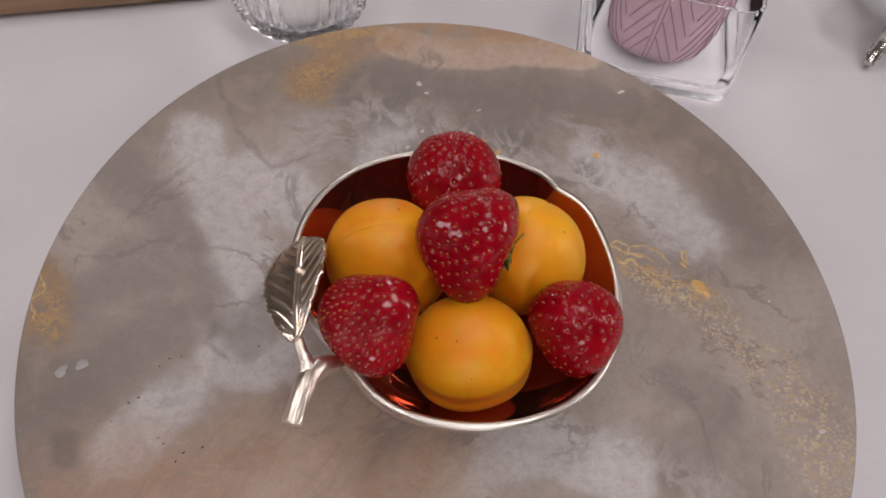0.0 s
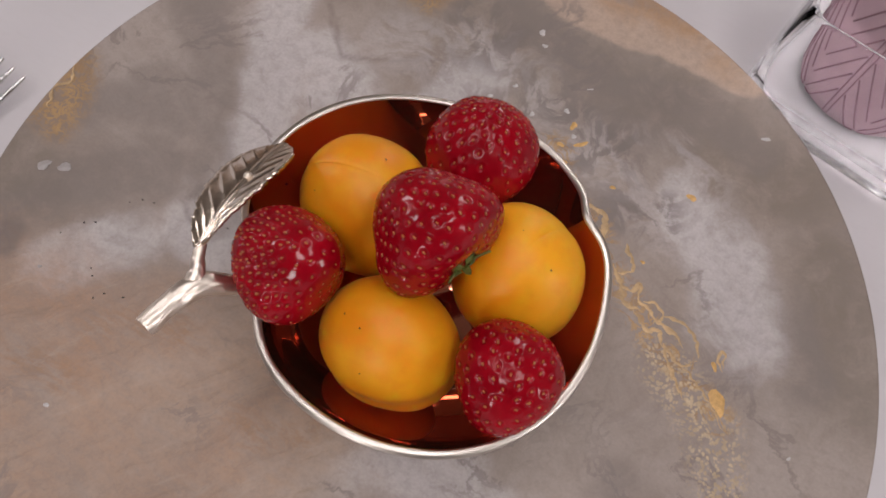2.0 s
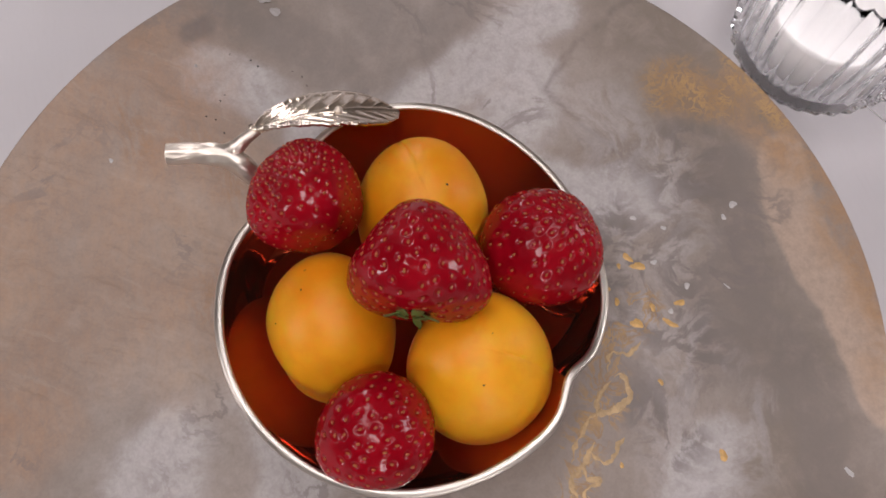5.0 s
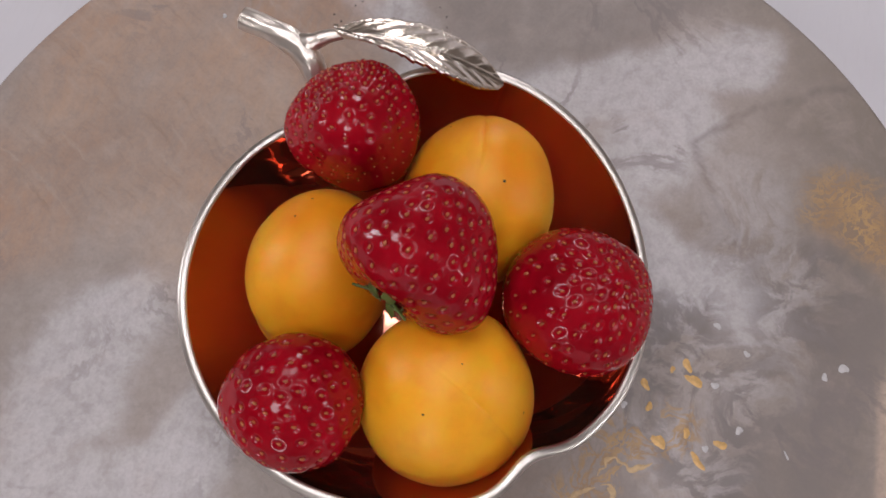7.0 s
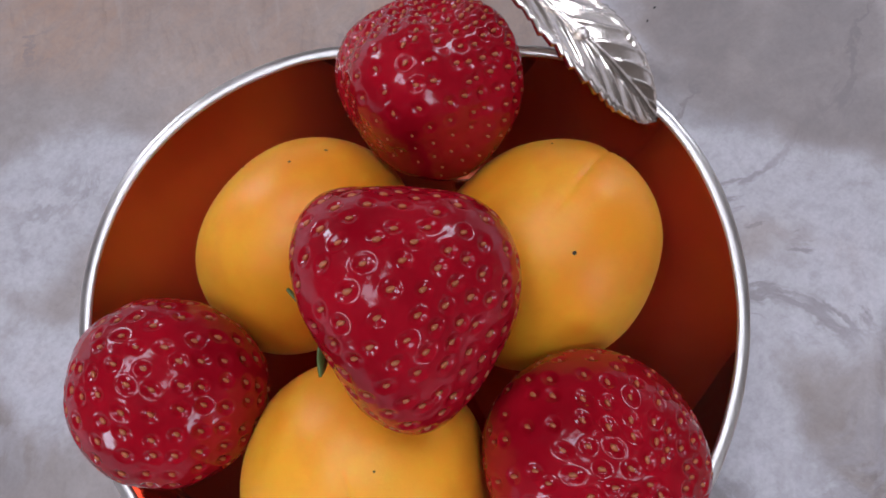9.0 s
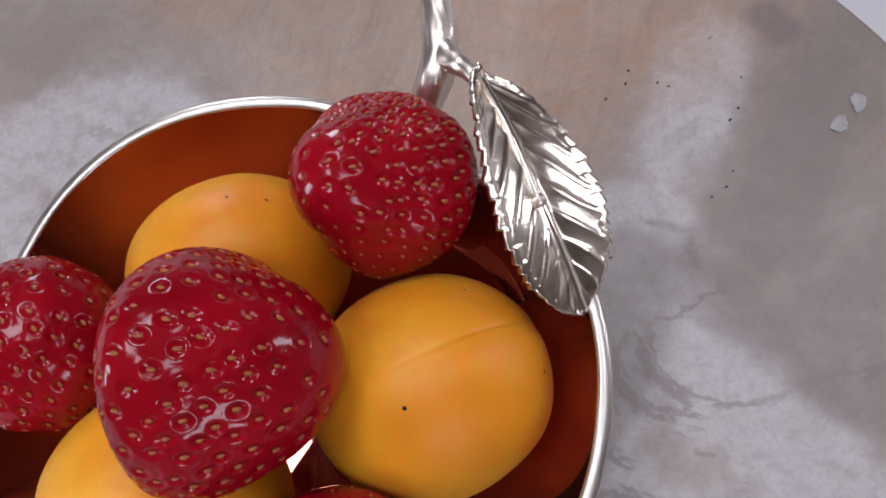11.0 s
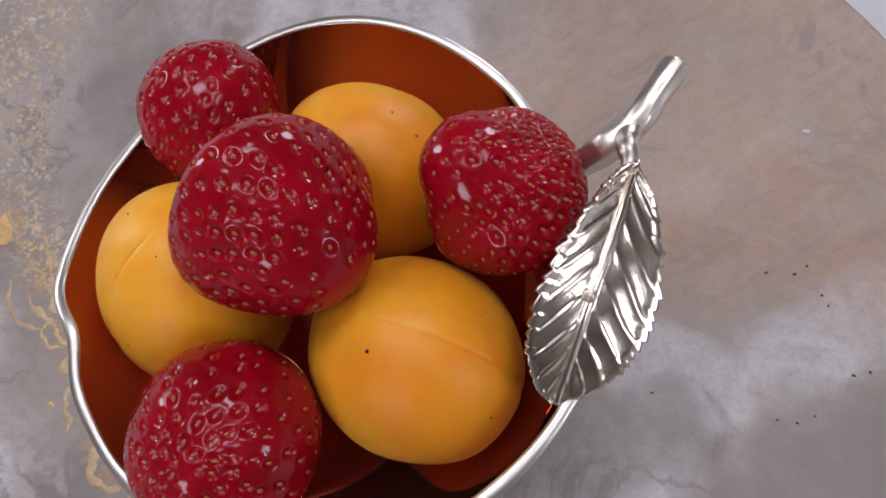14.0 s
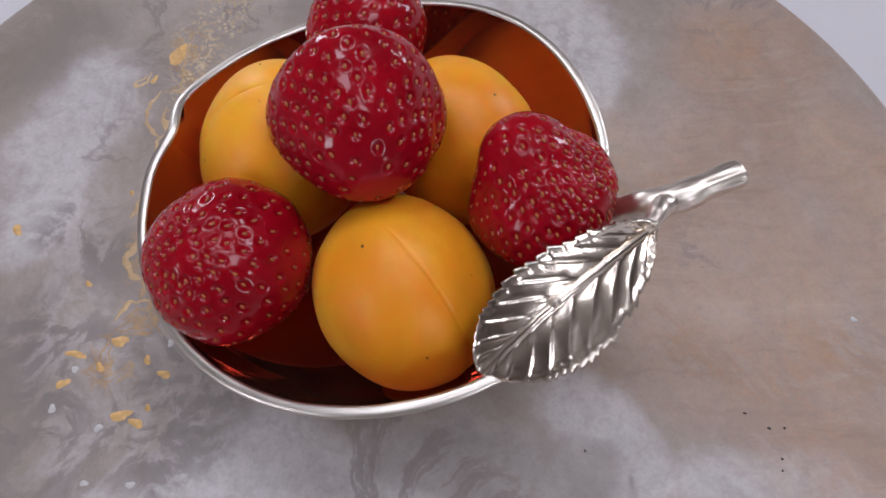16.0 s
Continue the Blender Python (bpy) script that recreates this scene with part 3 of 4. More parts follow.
def rim_height(deg):
    a = radians(deg)
    z = 52.6 - 2.07 * math.cos(a) - 2.76 * math.sin(a) + 0.62 * math.cos(2 * a) - 0.2 * math.sin(2 * a) - 1.55 * math.cos(3 * a) + 2.11 * math.sin(3 * a)
    return (z - 0.1 * math.cos(4 * a) + 0.26 * math.sin(4 * a) + 3.8 * math.exp(-((around(deg, 42) / 13) ** 2))) / 1000


def wall_radius(deg, q):
    mean = 0.0553
    edge = mean + (rim_radius(deg) - mean) * q ** 1.6
    fall = 1 - 0.72 * q
    return edge * max(0.0, 1 - fall ** 2.3) ** (1 / 2.3) / 0.976


def bowl_point(deg, q, off):
    """A point of the wall: q from the base (0) to the lip (1), off metres outwards."""
    r = wall_radius(deg, q)
    z = BASE_Z + 0.0016 + (rim_height(deg) - BASE_Z - 0.0016) * q
    slope = (r - wall_radius(deg, max(q - 1e-3, 0.0))) / ((rim_height(deg) - BASE_Z) * 1e-3)
    nr, nz = (0.0, -1.0) if q <= 0.0 else (1 / math.hypot(1, slope), -slope / math.hypot(1, slope))
    r, z = r + nr * off, z + nz * off
    a = radians(deg)
    return (r * math.cos(a), r * math.sin(a), z)


bowl = thing("fruit_bowl", "polished apple-shaped metal bowl with a cast leaf and stem", "bowl", (*BOWL_AT, 0))
COLS = 300
levels = [0.0, 0.004, 0.012, 0.025, 0.045] + [0.07 + 0.93 * k / 26 for k in range(27)]


def shell(off):
    return [bowl_point(360 * c / COLS, q, off) for q in levels for c in range(COLS)]


ring = tuple(range(COLS))
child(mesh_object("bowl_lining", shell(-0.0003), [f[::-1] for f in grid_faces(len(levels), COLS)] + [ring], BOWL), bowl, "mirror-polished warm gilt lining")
child(mesh_object("bowl_wall", shell(0.0010), grid_faces(len(levels), COLS) + [ring[::-1]], BRIGHT), bowl, "polished silver outside of the bowl")
verts = []
for k in range(13):
    t = 2 * math.pi * k / 12
    for c in range(COLS):
        deg = 360 * c / COLS
        wob = 1 + 0.10 * noise.noise(Vector((deg * 0.11, 0.5, 2.0)))
        x, y, z = bowl_point(deg, 1.0, 0.00020 - 0.00130 * wob * math.cos(t))
        verts.append((x, y, z + 0.0007 * math.sin(t) + 0.0001))
child(mesh_object("lip", verts, grid_faces(13, COLS), LIP), bowl, "rounded bright silver lip")
foot = [(0.0150, 0.0136), (0.0190, 0.0136), (0.0197, 0.0126), (0.0195, 0.0120), (0.0180, 0.0118), (0.0150, 0.0120), (0.0150, 0.0136)]
child(mesh_object("foot_ring", *lathe(foot, 64), BRIGHT), bowl)

# cast stem: end, fork, and the arm that joins the dip of the rim
OFF = Vector((BOWL_AT[0], BOWL_AT[1], 0))


def rel(*p):
    return Vector(p) / 1000 - OFF


def bark(t, a):
    groove = 0.030 * math.sin(3 * a + 5 * t) + 0.022 * math.sin(9 * a - 6 * t + 2.0 * math.sin(11 * t)) + 0.09 * noise.noise(Vector((math.cos(a) * 2.2, math.sin(a) * 2.2, t * 9.0)))
    return 1 + groove * (1 - 0.3 * t) + 0.02 * math.sin(26 * t)


child(mesh_object("stem", *tube([rel(-52.6, -58.6, 67), rel(-51.2, -52, 66.8), rel(-49.6, -45.5, 66), rel(-46.8, -40.5, 63.8), rel(-42.0, -36.0, 58.5), rel(-38.5, -30, 53.5), rel(-36.2, -25, 49)],
                                 [0.0029, 0.0029, 0.0032, 0.0034, 0.0028, 0.0029, 0.0034], 40, bark), TWIG), bowl, "cast silver twig with bark grooves")
child(mesh_object("leaf_stalk", *tube([rel(-49.2, -44.0, 65.6), rel(-49.8, -40, 67), rel(-51.6, -36, 68.3), rel(-52.5, -32.5, 68.9)], [0.0027, 0.0023, 0.0017, 0.0012], 24, bark), TWIG), bowl)


def leaf_shape():
    """A toothed, cupped leaf, pleated between its veins; u runs to the tip, v across."""
    nu, nv = 190, 64
    spine = [rel(-52.6, -34, 68.4), rel(-53.9, -22, 69.3), rel(-54.5, -8, 66.6), rel(-55.0, 2, 61.8), rel(-55.0, 7.9, 57.6)]
    across0 = Vector((0.90, -0.05, 0.40)).normalized()
    verts = []
    for i in range(nu + 1):
        u = i / nu
        s = u * (len(spine) - 1)
        k = min(int(s), len(spine) - 2)
        t = s - k
        p0, p1, p2, p3 = spine[max(k - 1, 0)], spine[k], spine[k + 1], spine[min(k + 2, len(spine) - 1)]
        mid = 0.5 * ((2 * p1) + (p2 - p0) * t + (2 * p0 - 5 * p1 + 4 * p2 - p3) * t * t + (3 * p1 - p0 - 3 * p2 + p3) * t ** 3)
        d = 0.5 * ((p2 - p0) + 2 * (2 * p0 - 5 * p1 + 4 * p2 - p3) * t + 3 * (3 * p1 - p0 - 3 * p2 + p3) * t * t)
        d.normalize()
        w = (across0 - d * across0.dot(d)).normalized()
        n = w.cross(d)
        if n.z < 0:
            n = -n
        fold = 0.24 * math.sin(math.pi * min(1.0, 0.08 + 0.84 * u))
        w_out, n_out = w * math.cos(fold) + n * math.sin(fold), n * math.cos(fold) - w * math.sin(fold)
        half = 0.0103 * (math.sin(math.pi * min(1.0, u ** 0.93)) ** 0.86) + 0.0004
        saw = (u * 23 + 0.5 * noise.noise(Vector((u * 9, 0.3, 4.0)))) % 1.0
        tooth = 0.11 * (saw ** 0.7 - 0.5 + 0.7 * noise.noise(Vector((u * 17, 1.3, 2.0)))) * (1 if 0.05 < u < 0.985 else 0)
        for j in range(nv + 1):
            v = 2 * j / nv - 1
            av = abs(v)
            x = v * half * (1 + tooth * av ** 4) * (0.74 + 0.24 * u if v > 0 else 1.06 + 0.14 * math.sin(math.pi * u))
            phase = (u - 0.25 * av ** 0.85 + (0.045 if v > 0 else 0.0) + 0.010 * noise.noise(Vector((u * 6, v * 2, 5.0)))) * 9.5
            cell = (phase + 1.0) % 1.0 - 0.5
            body = math.sin(math.pi * min(1.0, max(0.0, 0.03 + 0.95 * u))) ** 0.6
            inner = min(1.0, av * 5) * (1 / (1 + math.exp((av - 0.84) * 34)))
            turn = (phase + 0.5) % 1.0
            lean = 0.00016 * (0.5 - turn) * math.sin(math.pi * turn) ** 0.5
            scoop = lean - 0.00013 * math.sin(math.pi * turn) ** 1.4 * (0.45 + 0.55 * math.sin(math.pi * min(1.0, av * 1.15)))
            vein = 0.00020 * math.exp(-((cell / 0.085) ** 2))
            uneven = 0.00012 * noise.noise(Vector((u * 7, v * 2.0, 8.0))) + 0.00002 * noise.noise(Vector((u * 26, v * 7, 3.0)))
            relief = (scoop + vein + uneven) * inner * body
            rib = 0.0010 * math.exp(-((v * half / 0.00065) ** 2)) * (1 - 0.7 * u)
            groove = -0.0009 * math.exp(-((v * half / 0.0022) ** 2)) * body
            cup = (0.0024 if v > 0 else 0.0012) * av ** 2 * (1 - 0.5 * u) - 0.0016 * av ** 3 * u + 0.0003 / (1 + math.exp((0.86 - av) * 34)) * body
            height = relief + rib + groove + cup
            verts.append(mid + w * x + n * height if v > 0 else mid + w_out * x + n_out * height)
    return verts, grid_faces(nu + 1, nv + 1, False)


leaf = child(mesh_object("leaf", *leaf_shape(), SILVER), bowl, "cast silver leaf with ridged veins and toothed edge")
sol = leaf.modifiers.new("thickness", "SOLIDIFY")
sol.thickness, sol.offset = 0.0011, 0.0
knob = mesh_object("leaf_knob", *lathe([(0.0001, 0.0010), (0.0006, 0.0009), (0.0010, 0.0005), (0.0013, -0.0002), (0.0012, -0.0006)], 20), TWIG)
knob.location = rel(-54.2, -9.5, 67.4)
child(knob, leaf)

# ---- fruit ----

def seed_data():
    n, m = 10, 6
    verts = []
    for i in range(m + 1):
        t = math.pi * i / m
        for c in range(n):
            a = 2 * math.pi * c / n
            taper = 1 - 0.25 * math.cos(t)
            verts.append((0.00066 * math.cos(t), 0.00037 * math.sin(t) * math.cos(a) * taper, 0.00034 * math.sin(t) * math.sin(a) * taper))
    me = bpy.data.meshes.new("seed")
    me.from_pydata(verts, [], grid_faces(m + 1, n))
    me.materials.append(SEED)
    me.polygons.foreach_set("use_smooth", [True] * len(me.polygons))
    return me


SEED_MESH = seed_data()


def strawberry(label, centre, tip, side, semi, k3, k4, c3, s3, seeds, salt, crown=False, dense=None, pull=1.0):
    """A berry: a tapered, slightly lobed body with a pit and a seed at each of its seeds."""
    rng = np.random.RandomState(salt)
    z = np.array(tip) / np.linalg.norm(tip)
    x = np.array(side) - z * np.dot(side, z)
    x /= np.linalg.norm(x)
    frame3 = np.stack([x, np.cross(z, x), z], axis=1)
    semi = np.array(semi) / 1000

    def surface(d):
        u = d[:, 2]
        w = np.sqrt(np.maximum(1 - u * u, 0))
        ph = np.arctan2(d[:, 1], d[:, 0])
        r = 1 + k3 * (5 * u ** 3 - 3 * u) / 2 + k4 * (35 * u ** 4 - 30 * u * u + 3) / 8 + w ** 3 * (c3 * np.cos(3 * ph) + s3 * np.sin(3 * ph))
        r += 0.012 * np.sin(4 * d[:, 0] + salt) * np.cos(5 * d[:, 1]) + 0.008 * np.sin(9 * d[:, 2] + 7 * d[:, 0])
        return d * r[:, None] * semi

    def outward(d):
        e = 1e-3
        t1 = np.stack([-d[:, 1], d[:, 0], np.zeros(len(d))], 1)
        t1 /= np.linalg.norm(t1, axis=1)[:, None] + 1e-9
        t2 = np.cross(d, t1)

        def unit(q):
            return q / np.linalg.norm(q, axis=1)[:, None]
        a, b = surface(unit(d + e * t1)) - surface(unit(d - e * t1)), surface(unit(d + e * t2)) - surface(unit(d - e * t2))
        return unit(np.cross(a, b))

    lat, lon = 290, 460
    th = np.pi * (np.arange(lat) + 0.5) / lat
    ph = 2 * np.pi * np.arange(lon) / lon
    d = np.stack([np.outer(np.sin(th), np.cos(ph)), np.outer(np.sin(th), np.sin(ph)), np.outer(np.cos(th), np.ones(lon))], -1).reshape(-1, 3)
    # seeds wind round the berry, closer together about the dense end
    i = (np.arange(seeds) + 0.5) / seeds
    cz = 0.985 - 1.9 * i ** (1 / pull)
    ga = np.arange(seeds) * math.pi * (3 - math.sqrt(5)) + rng.normal(0, 0.03, seeds)
    sd = np.stack([np.sqrt(1 - cz ** 2) * np.cos(ga), np.sqrt(1 - cz ** 2) * np.sin(ga), cz], 1) + rng.normal(0, 0.014, (seeds, 3))
    if dense is not None:
        dz = frame3.T @ (np.array(dense) / np.linalg.norm(dense))
        dx = np.cross((0.3, 0.9, 0.1), dz)
        dx /= np.linalg.norm(dx)
        sd = sd @ np.stack([dx, np.cross(dz, dx), dz])
    sd /= np.linalg.norm(sd, axis=1)[:, None]
    p, n, sp, sn = surface(d), outward(d), surface(sd), outward(sd)
    deep = rng.uniform(0.75, 1.15, seeds)
    if dense is not None:
        deep *= 0.30 + 0.70 / (1 + np.exp(-6 * (sd @ dz + 0.15)))
    stretch = rng.uniform(1.05, 1.45, seeds)
    lead = np.array([0, 0, 1.0]) - sn * sn[:, 2:3] + rng.normal(0, 0.12, (seeds, 3))
    lead /= np.linalg.norm(lead, axis=1)[:, None]
    drop = np.zeros(len(p))
    for k in range(seeds):
        gap = p - sp[k]
        near = np.sum(gap ** 2, 1)
        sel = near < 0.0032 ** 2
        along = gap[sel] @ lead[k]
        q = np.sqrt(np.maximum(near[sel] - (1 - 1 / stretch[k] ** 2) * along ** 2, 0))
        drop[sel] += deep[k] * (0.00006 * np.exp(-((q - 0.00135) / 0.00045) ** 2) - 0.00044 / (1 + np.exp(np.minimum((q - 0.00080) / 0.00018, 40))))
    p = p + n * drop[:, None]
    verts = p @ frame3.T
    faces = grid_faces(lat, lon)
    verts = np.vstack([verts, verts[:lon].mean(0), verts[-lon:].mean(0)])
    faces += [(len(verts) - 2, (c + 1) % lon, c) for c in range(lon)]
    faces += [(len(verts) - 1, (lat - 1) * lon + c, (lat - 1) * lon + (c + 1) % lon) for c in range(lon)]
    berry = thing("strawberry", label, "strawberry", tuple(c / 1000 for c in centre), group="strawberries in the bowl")
    flesh = mesh_object("flesh", verts, [f[::-1] for f in faces], RED)
    child(flesh, berry)
    for k in range(seeds):
        nn = frame3 @ sn[k]
        al = frame3 @ np.array([0, 0, 1.0])
        al = al - nn * np.dot(al, nn)
        al = al / (np.linalg.norm(al) + 1e-9)
        cr = np.cross(nn, al)
        ob = new("seed", SEED_MESH)
        at = frame3 @ (sp[k] - sn[k] * (0.00001 + 0.00024 * deep[k]))
        s = rng.uniform(0.78, 0.98) * min(1.0, 0.45 + 0.6 * deep[k])
        ob.matrix_basis = Matrix(((al[0] * s, cr[0] * s, nn[0] * s, at[0]), (al[1] * s, cr[1] * s, nn[1] * s, at[1]), (al[2] * s, cr[2] * s, nn[2] * s, at[2]), (0, 0, 0, 1)))
        ob.parent = berry
    if crown:
        base = (surface(np.array([[0.0, 0.0, -1.0]])) @ frame3.T)[0]
        for k in range(9):
            a = 2 * math.pi * k / 9 + rng.uniform(-0.2, 0.2)
            length, wide = rng.uniform(0.0055, 0.0090), rng.uniform(0.0011, 0.0016)
            verts = []
            for m in range(9):
                t = m / 8
                out = 0.002 + length * t * 0.95
                bend = -0.0010 + 0.0042 * t * t * rng.uniform(0.8, 1.2) if k % 3 else -0.0022 * t
                for side_w in (-1, 0, 1):
                    w = side_w * wide * math.sin(math.pi * min(1, 0.12 + 0.88 * t)) ** 0.8
                    local = np.array([out * math.cos(a) - w * math.sin(a), out * math.sin(a) + w * math.cos(a), bend + (0.0003 if side_w == 0 else 0)])
                    verts.append(base + frame3 @ local)
            sep = mesh_object("sepal", verts, grid_faces(9, 3, False), SEPAL)
            thick = sep.modifiers.new("thickness", "SOLIDIFY")
            thick.thickness, thick.offset = 0.0003, 0.0
            child(sep, berry)
    return berry


strawberry("large glossy red strawberry resting on top of the apricots, green sepals", (-0.46, 0.14, 72.7), (-0.921, 0.385, 0.055), (0.331, 0.703, 0.629), (18.59, 17.79, 15.33), 0.183, -0.007, -0.061, 0.003, 245, 3, True)
strawberry("ripe red strawberry with dense seeds leaning beside the silver stem", (-31.08, -24.22, 63.16), (0.519, 0.134, 0.844), (0.36, -0.93, -0.074), (15.92, 15.32, 14.87), 0.167, 0.075, 0.039, -0.013, 285, 5, True, (-0.8, -0.35, 0.45), 0.72)
strawberry("round red strawberry resting between two apricots and the rim", (-3.24, 36.39, 52.29), (-0.033, 0.397, 0.917), (0.999, -0.02, 0.044), (16.82, 17.49, 20.05), -0.113, 0.055, -0.002, 0.015, 240, 8, False, (-0.2, 0.5, 0.8), 0.8)
strawberry("dark red glossy strawberry leaning over the bowl rim", (34.83, -21.08, 55.22), (0.194, -0.701, 0.687), (0.962, 0.272, 0.006), (14.79, 15.85, 15.97), -0.007, -0.006, 0.031, 0.062, 200, 11)


def apricot(label, centre, semi, axes, seam, salt, marks, fold=None):
    """A plump fruit with a shallow seam on the side that seam points to."""
    U = np.array(axes)
    if np.linalg.det(U) < 0:
        U[0] = -U[0]
    lat, lon = 120, 260
    th = np.pi * (np.arange(lat) + 0.5) / lat
    ph = 2 * np.pi * np.arange(lon) / lon
    d = np.stack([np.outer(np.sin(th), np.cos(ph)), np.outer(np.sin(th), np.sin(ph)), np.outer(np.cos(th), np.ones(lon))], -1).reshape(-1, 3)
    p = (d * (np.array(semi) / 1000)) @ U
    p[:, 2] *= np.where(p[:, 2] < 0, 0.86, 1.0)
    dw = p / np.linalg.norm(p, axis=1)[:, None]
    s = np.array(seam, float)
    s /= np.linalg.norm(s)
    across = np.cross(s, (0, 0, 1.0))
    off, ahead = dw @ across, dw @ s
    gate = 1 / (1 + np.exp(-(ahead - 0.02) * 14))
    groove = (-0.00014 * np.exp(-(off / 0.07) ** 2) - 0.00024 * np.exp(-(off / 0.014) ** 2)) * gate + 0.00005 * np.exp(-((np.abs(off) - 0.15) / 0.08) ** 2) * gate
    if fold is not None:
        tilt = np.array(fold[:3])
        low = dw @ tilt - fold[3]
        gate = 1 / (1 + np.exp(-(ahead - 0.15) * 7))
        groove = gate * (0.00035 * np.exp(-(low / 0.12) ** 2) - 0.0008 * np.exp(-((low + 0.34) / 0.20) ** 2))
    lumps = np.array([noise.noise(Vector(v * 1.5) + Vector((0, 0, salt * 3.1))) for v in dw]) * 0.0006
    p = p + dw * (groove + lumps)[:, None]
    verts = np.vstack([p, p[:lon].mean(0), p[-lon:].mean(0)])
    faces = grid_faces(lat, lon)
    faces += [(len(verts) - 2, (c + 1) % lon, c) for c in range(lon)]
    faces += [(len(verts) - 1, (lat - 1) * lon + c, (lat - 1) * lon + (c + 1) % lon) for c in range(lon)]
    ob = thing("apricot", label, "apricot", tuple(c / 1000 for c in centre), "apricots in the bowl")
    child(mesh_object("skin", verts, [f[::-1] for f in faces], APRICOT), ob)
    for x, y, z, size in marks:
        v = np.array((x, y, z), float)
        v /= np.linalg.norm(v)
        k = int(np.argmax(dw @ v))
        spot = mesh_object("dark_speck", [(size * 0.0005 * math.cos(a) * b, size * 0.0005 * math.sin(a) * b, h) for b, h in ((0.4, 0.00012), (1.0, 0.0)) for a in [2 * math.pi * c / 9 for c in range(9)]],
                           grid_faces(2, 9) + [tuple(range(9))], FLECK_DARK)
        spot.matrix_basis = Matrix.Translation(p[k]) @ Vector(v).to_track_quat("Z", "Y").to_matrix().to_4x4()
        child(spot, ob)
    return ob


MARKS_A = ((2.8, 6.3, 23.7, 0.75), (-11.7, -9.7, 17.3, 0.4), (-19.5, 6.2, 10.9, 0.65))
MARKS_B = ((8.1, -3.4, 24.0, 0.6), (-3.6, 2.6, 26.5, 0.35))
MARKS_C = ((-5.4, -4.2, 18.3, 0.6), (-1.2, -14.2, 14.4, 0.45))
apricot("plump orange apricot with a seam running down its side", (-26.5, 8.0, 43.4), (19.9, 22.0, 25.3), ((-0.16, -0.985, 0.065), (0.969, -0.144, 0.2), (-0.188, 0.095, 0.978)), (-1.0, -0.12, 0), 1, MARKS_A)
apricot("smooth deep orange apricot lying in the bowl", (23.9, 11.9, 41.7), (20.5, 21.4, 27.0), ((-0.692, -0.695, -0.193), (0.707, -0.708, 0.014), (-0.146, -0.127, 0.981)), (0.4, 0.9, 0), 2, MARKS_B)
apricot("orange yellow apricot with a soft fold low on its side", (1.2, -26.3, 42.2), (18.2, 21.6, 24.4), ((-0.011, -0.998, 0.068), (-0.993, 0.003, -0.117), (0.116, -0.069, -0.991)), (0.1, -0.99, 0), 3, MARKS_C, (-0.135, 0.163, 0.977, 0.244))

# ---- things round the plate ----
# square glass holder with a fat mauve candle
holder = thing("glass_candle_holder", "square clear glass candle holder with a thick base", "candle holder", (0.1085, 0.1690, 0.0012))


def rounded_square(half, corner, z, n=8):
    pts = []
    for q, (cx, cy) in enumerate(((1, 1), (-1, 1), (-1, -1), (1, -1))):
        for k in range(n + 1):
            a = math.pi / 2 * (q + k / n)
            pts.append(((half - corner) * cx + corner * math.cos(a), (half - corner) * cy + corner * math.sin(a), z))
    return pts


HOLDER_TURN = radians(-10)
base = [(0.0300, 0.006, 0.0), (0.0365, 0.008, 0.0004), (0.0385, 0.009, 0.0020), (0.0388, 0.009, 0.0062), (0.0340, 0.008, 0.0066)]
wall = [(0.0388, 0.009, 0.0062), (0.0372, 0.009, 0.0300), (0.0352, 0.009, 0.0540), (0.0350, 0.009, 0.0550), (0.0338, 0.008, 0.0550), (0.0336, 0.008, 0.0540), (0.0350, 0.008, 0.0300), (0.0362, 0.008, 0.0085), (0.0340, 0.008, 0.0066)]
cols = 36
for name, rings in (("holder_base", base), ("holder_wall", wall)):
    verts = [v for h, c, z in rings for v in rounded_square(h, c, z)]
    faces = grid_faces(len(rings), cols)
    if name == "holder_base":
        faces += [tuple(range(cols))[::-1], tuple(range((len(rings) - 1) * cols, len(rings) * cols))]
    body = mesh_object(name, verts, faces, THICK_GLASS if name == "holder_base" else GLASS)
    body.rotation_euler = (0, 0, HOLDER_TURN)
    body.visible_shadow = False
    child(body, holder)
candle = thing("candle", "mauve wax candle with embossed chevron lines in a glass holder", "candle", (0.1085, 0.1690, 0.0079))
cp = [(0.0005, 0.0), (0.0230, 0.0002), (0.0262, 0.002), (0.0285, 0.012), (0.0300, 0.030), (0.0308, 0.060), (0.0305, 0.0615), (0.0290, 0.0620), (0.0005, 0.0615)]
wax = child(mesh_object("wax", *lathe(cp, 64), WAX), candle)
GROOVE = plain("wax_groove", (0.30, 0.175, 0.215), 0.6, 0.0, 90, 0.12)


def wax_radius(z):
    for (r0, z0), (r1, z1) in zip(cp[2:5], cp[3:6]):
        if z <= z1:
            return r0 + (r1 - r0) * (z - z0) / (z1 - z0)
    return cp[5][0]


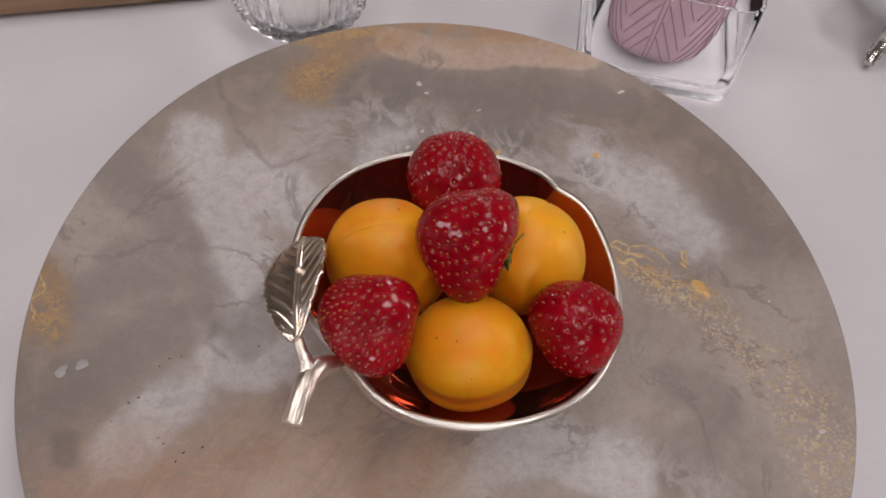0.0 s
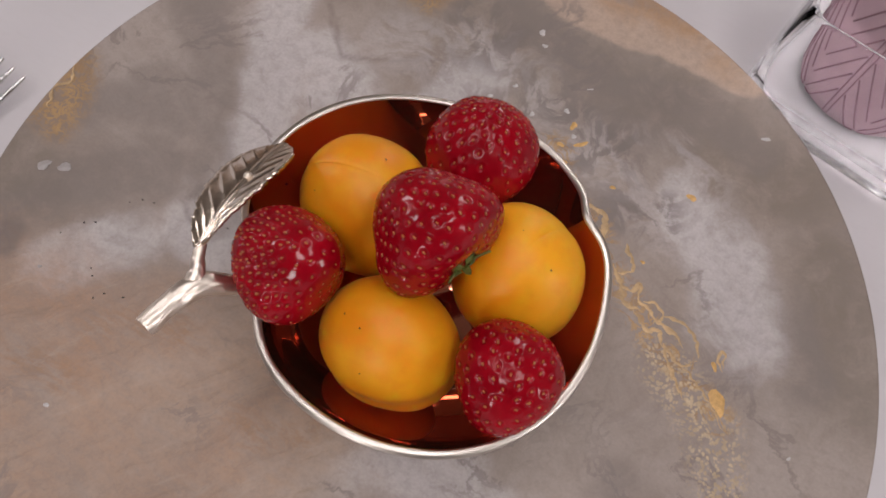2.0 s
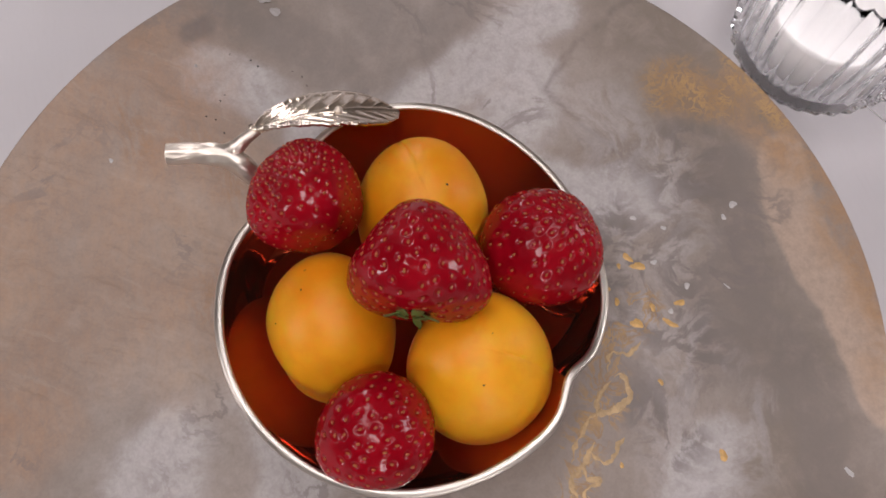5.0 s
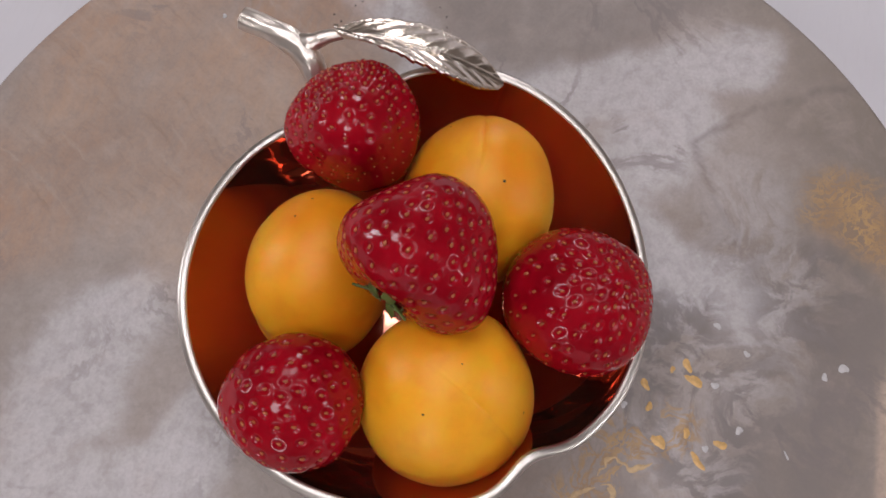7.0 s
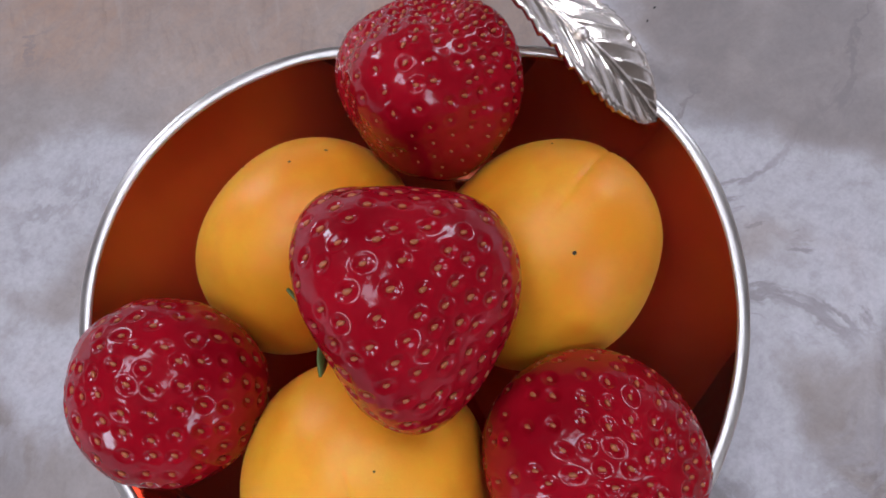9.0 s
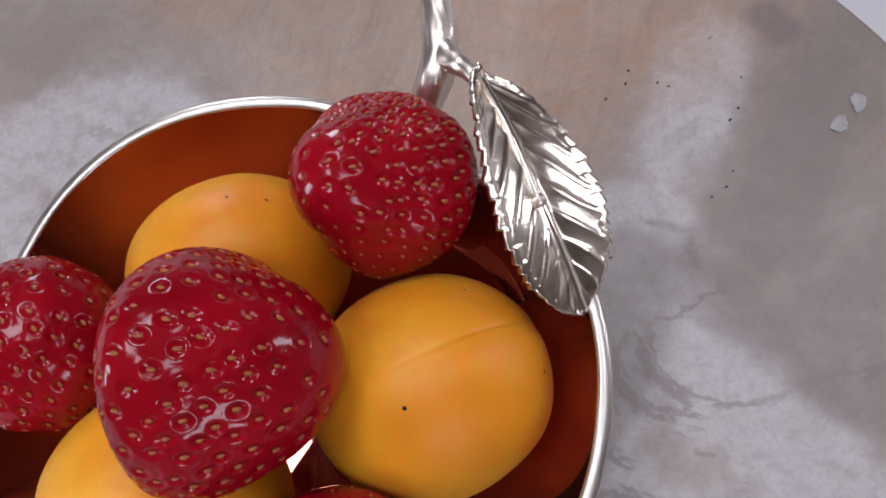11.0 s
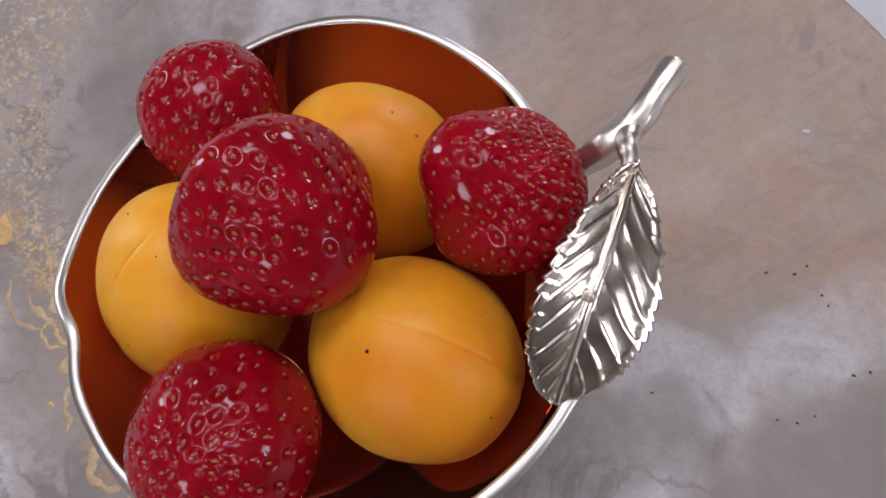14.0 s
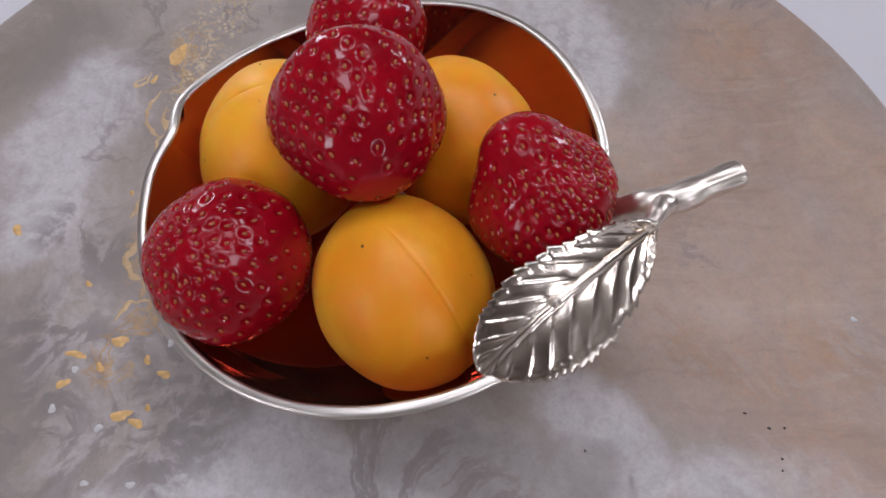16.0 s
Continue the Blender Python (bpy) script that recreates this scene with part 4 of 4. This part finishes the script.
for face in range(6):
    mid = math.pi / 3 * face - math.pi / 2 - 0.42
    for k in range(6):
        for sgn in (-1, 1):
            path = []
            for m in range(9):
                t = m / 8
                z = -0.006 + 0.010 * k + 0.026 * t
                a = mid + sgn * (0.49 - 0.43 * t)
                z = min(max(z, 0.0022), 0.059)
                r = wax_radius(z) + 0.0001
                path.append((r * math.cos(a), r * math.sin(a), z))
            child(mesh_object("embossed_line", *tube(path, [0.00034] * 9, 6, steps=2), GROOVE), wax)
    for da in (-0.035, 0.035):
        path = [(wax_radius(z) * math.cos(mid + da), wax_radius(z) * math.sin(mid + da), z) for z in (0.003, 0.012, 0.024, 0.040, 0.058)]
        child(mesh_object("embossed_line", *tube(path, [0.00034] * 5, 6, steps=2), GROOVE), wax)
child(mesh_object("wick", *tube([(0, 0, 0.061), (0.0004, 0, 0.065), (0.001, 0.0003, 0.068)], [0.0006, 0.0006, 0.0004], 8), FLECK_DARK), candle, "dark cotton wick")

# ribbed glass cup with a handle
cup = thing("ribbed_glass_cup", "clear ribbed glass cup with a handle on white linen", "cup", (-0.0730, 0.1822, 0.0012))


def ribs(a, z):
    return 1 + 0.075 * (abs(math.cos(15 * a)) - 0.5) * (1 if z > 0.004 else 0.2)


gp = [(0.001, 0.0012), (0.026, 0.0004), (0.0300, 0.0012), (0.0322, 0.005), (0.0335, 0.012), (0.0350, 0.040), (0.0358, 0.062), (0.0356, 0.0636), (0.0338, 0.0638), (0.0332, 0.062), (0.0322, 0.040), (0.0305, 0.012), (0.0270, 0.0075), (0.001, 0.0065)]
gl = mesh_object("glass_body", *lathe(gp, 180, ribs), GLASS)
gl.visible_shadow = False
child(gl, cup)
hd = mesh_object("handle", *tube([(0.0345, 0.001, 0.050), (0.046, 0.004, 0.052), (0.054, 0.006, 0.040), (0.050, 0.006, 0.022), (0.0345, 0.003, 0.015)], [0.0030, 0.0032, 0.0034, 0.0032, 0.0030], 14), GLASS)
hd.visible_shadow = False
child(hd, cup)
fill = thing("candle_wax", "pale wax filling inside a ribbed glass cup", "wax", (-0.0730, 0.1822, 0.0087))
child(mesh_object("wax_fill", *lathe([(0.0005, 0.0), (0.0258, 0.0004), (0.0288, 0.004), (0.0304, 0.024), (0.0306, 0.0265), (0.0300, 0.0270), (0.0005, 0.0262)], 96), MILK), fill)

# fork beside the plate, tines towards the far side
fork = thing("fork", "polished steel dinner fork lying on white linen", "fork", (-0.1865, 0.0010, 0.0012))
FT = pose(0, 0, 0, 0, 0, -12)


def moved(pair):
    return [FT @ Vector(v) for v in pair[0]], pair[1]


for k in range(4):
    x = (k - 1.5) * 0.0062
    child(mesh_object("tine", *moved(tube([(x, 0.004, 0.0052), (x, -0.012, 0.0030), (x, -0.034, 0.0026), (x * 0.98, -0.050, 0.0044)], [0.0006, 0.0012, 0.0016, 0.0020], 10)), CUTLERY), fork)
verts, nn_ = [], 26
outline = [(-0.048, 0.0117), (-0.056, 0.0122), (-0.068, 0.0110), (-0.080, 0.0075), (-0.092, 0.0040), (-0.120, 0.0034), (-0.150, 0.0050), (-0.170, 0.0072), (-0.182, 0.0070), (-0.188, 0.0030)]
for y, hw in outline:
    lift = 0.0045 + 0.004 * math.exp(-(((y + 0.085) / 0.03) ** 2)) - 0.003 * max(0.0, (-y - 0.12) / 0.07)
    for c in range(16):
        a = 2 * math.pi * c / 16
        verts.append(FT @ Vector((hw * math.copysign(abs(math.cos(a)) ** 0.7, math.cos(a)), y, lift + 0.0011 * math.sin(a))))
child(mesh_object("fork_handle", verts, grid_faces(len(outline), 16) + [tuple(range(16)), tuple(range((len(outline) - 1) * 16, len(outline) * 16))[::-1]], CUTLERY), fork)

# silver foot of an ornate dish
dish = thing("silver_dish", "ornate silver dish on scrolled feet, tarnished", "dish", (0.2460, 0.1840, 0.0012))
TARN = polished("tarnished_silver", (0.62, 0.60, 0.58), 0.18, 0.25, 300)
for k in range(3):
    a = radians(-130 + 120 * k)
    c, s = math.cos(a), math.sin(a)
    path = [(0.036 * c, 0.036 * s, 0.0026), (0.031 * c, 0.031 * s, 0.0046), (0.026 * c, 0.026 * s, 0.011), (0.024 * c, 0.024 * s, 0.022), (0.018 * c, 0.018 * s, 0.033)]
    child(mesh_object("foot", *tube(path, [0.0024, 0.0034, 0.0036, 0.0042, 0.0034], 14, lambda t, q: 1 + 0.14 * math.sin(6 * q + 20 * t)), TARN), dish)
dp = [(0.0005, 0.031), (0.014, 0.032), (0.020, 0.034), (0.025, 0.040), (0.026, 0.043), (0.0248, 0.0435), (0.019, 0.0365), (0.013, 0.0345), (0.0005, 0.0335)]
child(mesh_object("dish_body", *lathe(dp, 96, lambda a, z: 1 + 0.01 * math.cos(16 * a)), TARN), dish)

# wooden board behind the plate, its edge a little askew
board = part("serving_board", box_bm((0.34, 0.16, 0.014), (0, 0, 0), 0.003), OAK, smooth=False)
board.matrix_basis = pose(-0.300, 0.2240, 0.0084, 0, 0, 12.0)
tagged(board, "brown wooden serving board lying on white linen", "board")
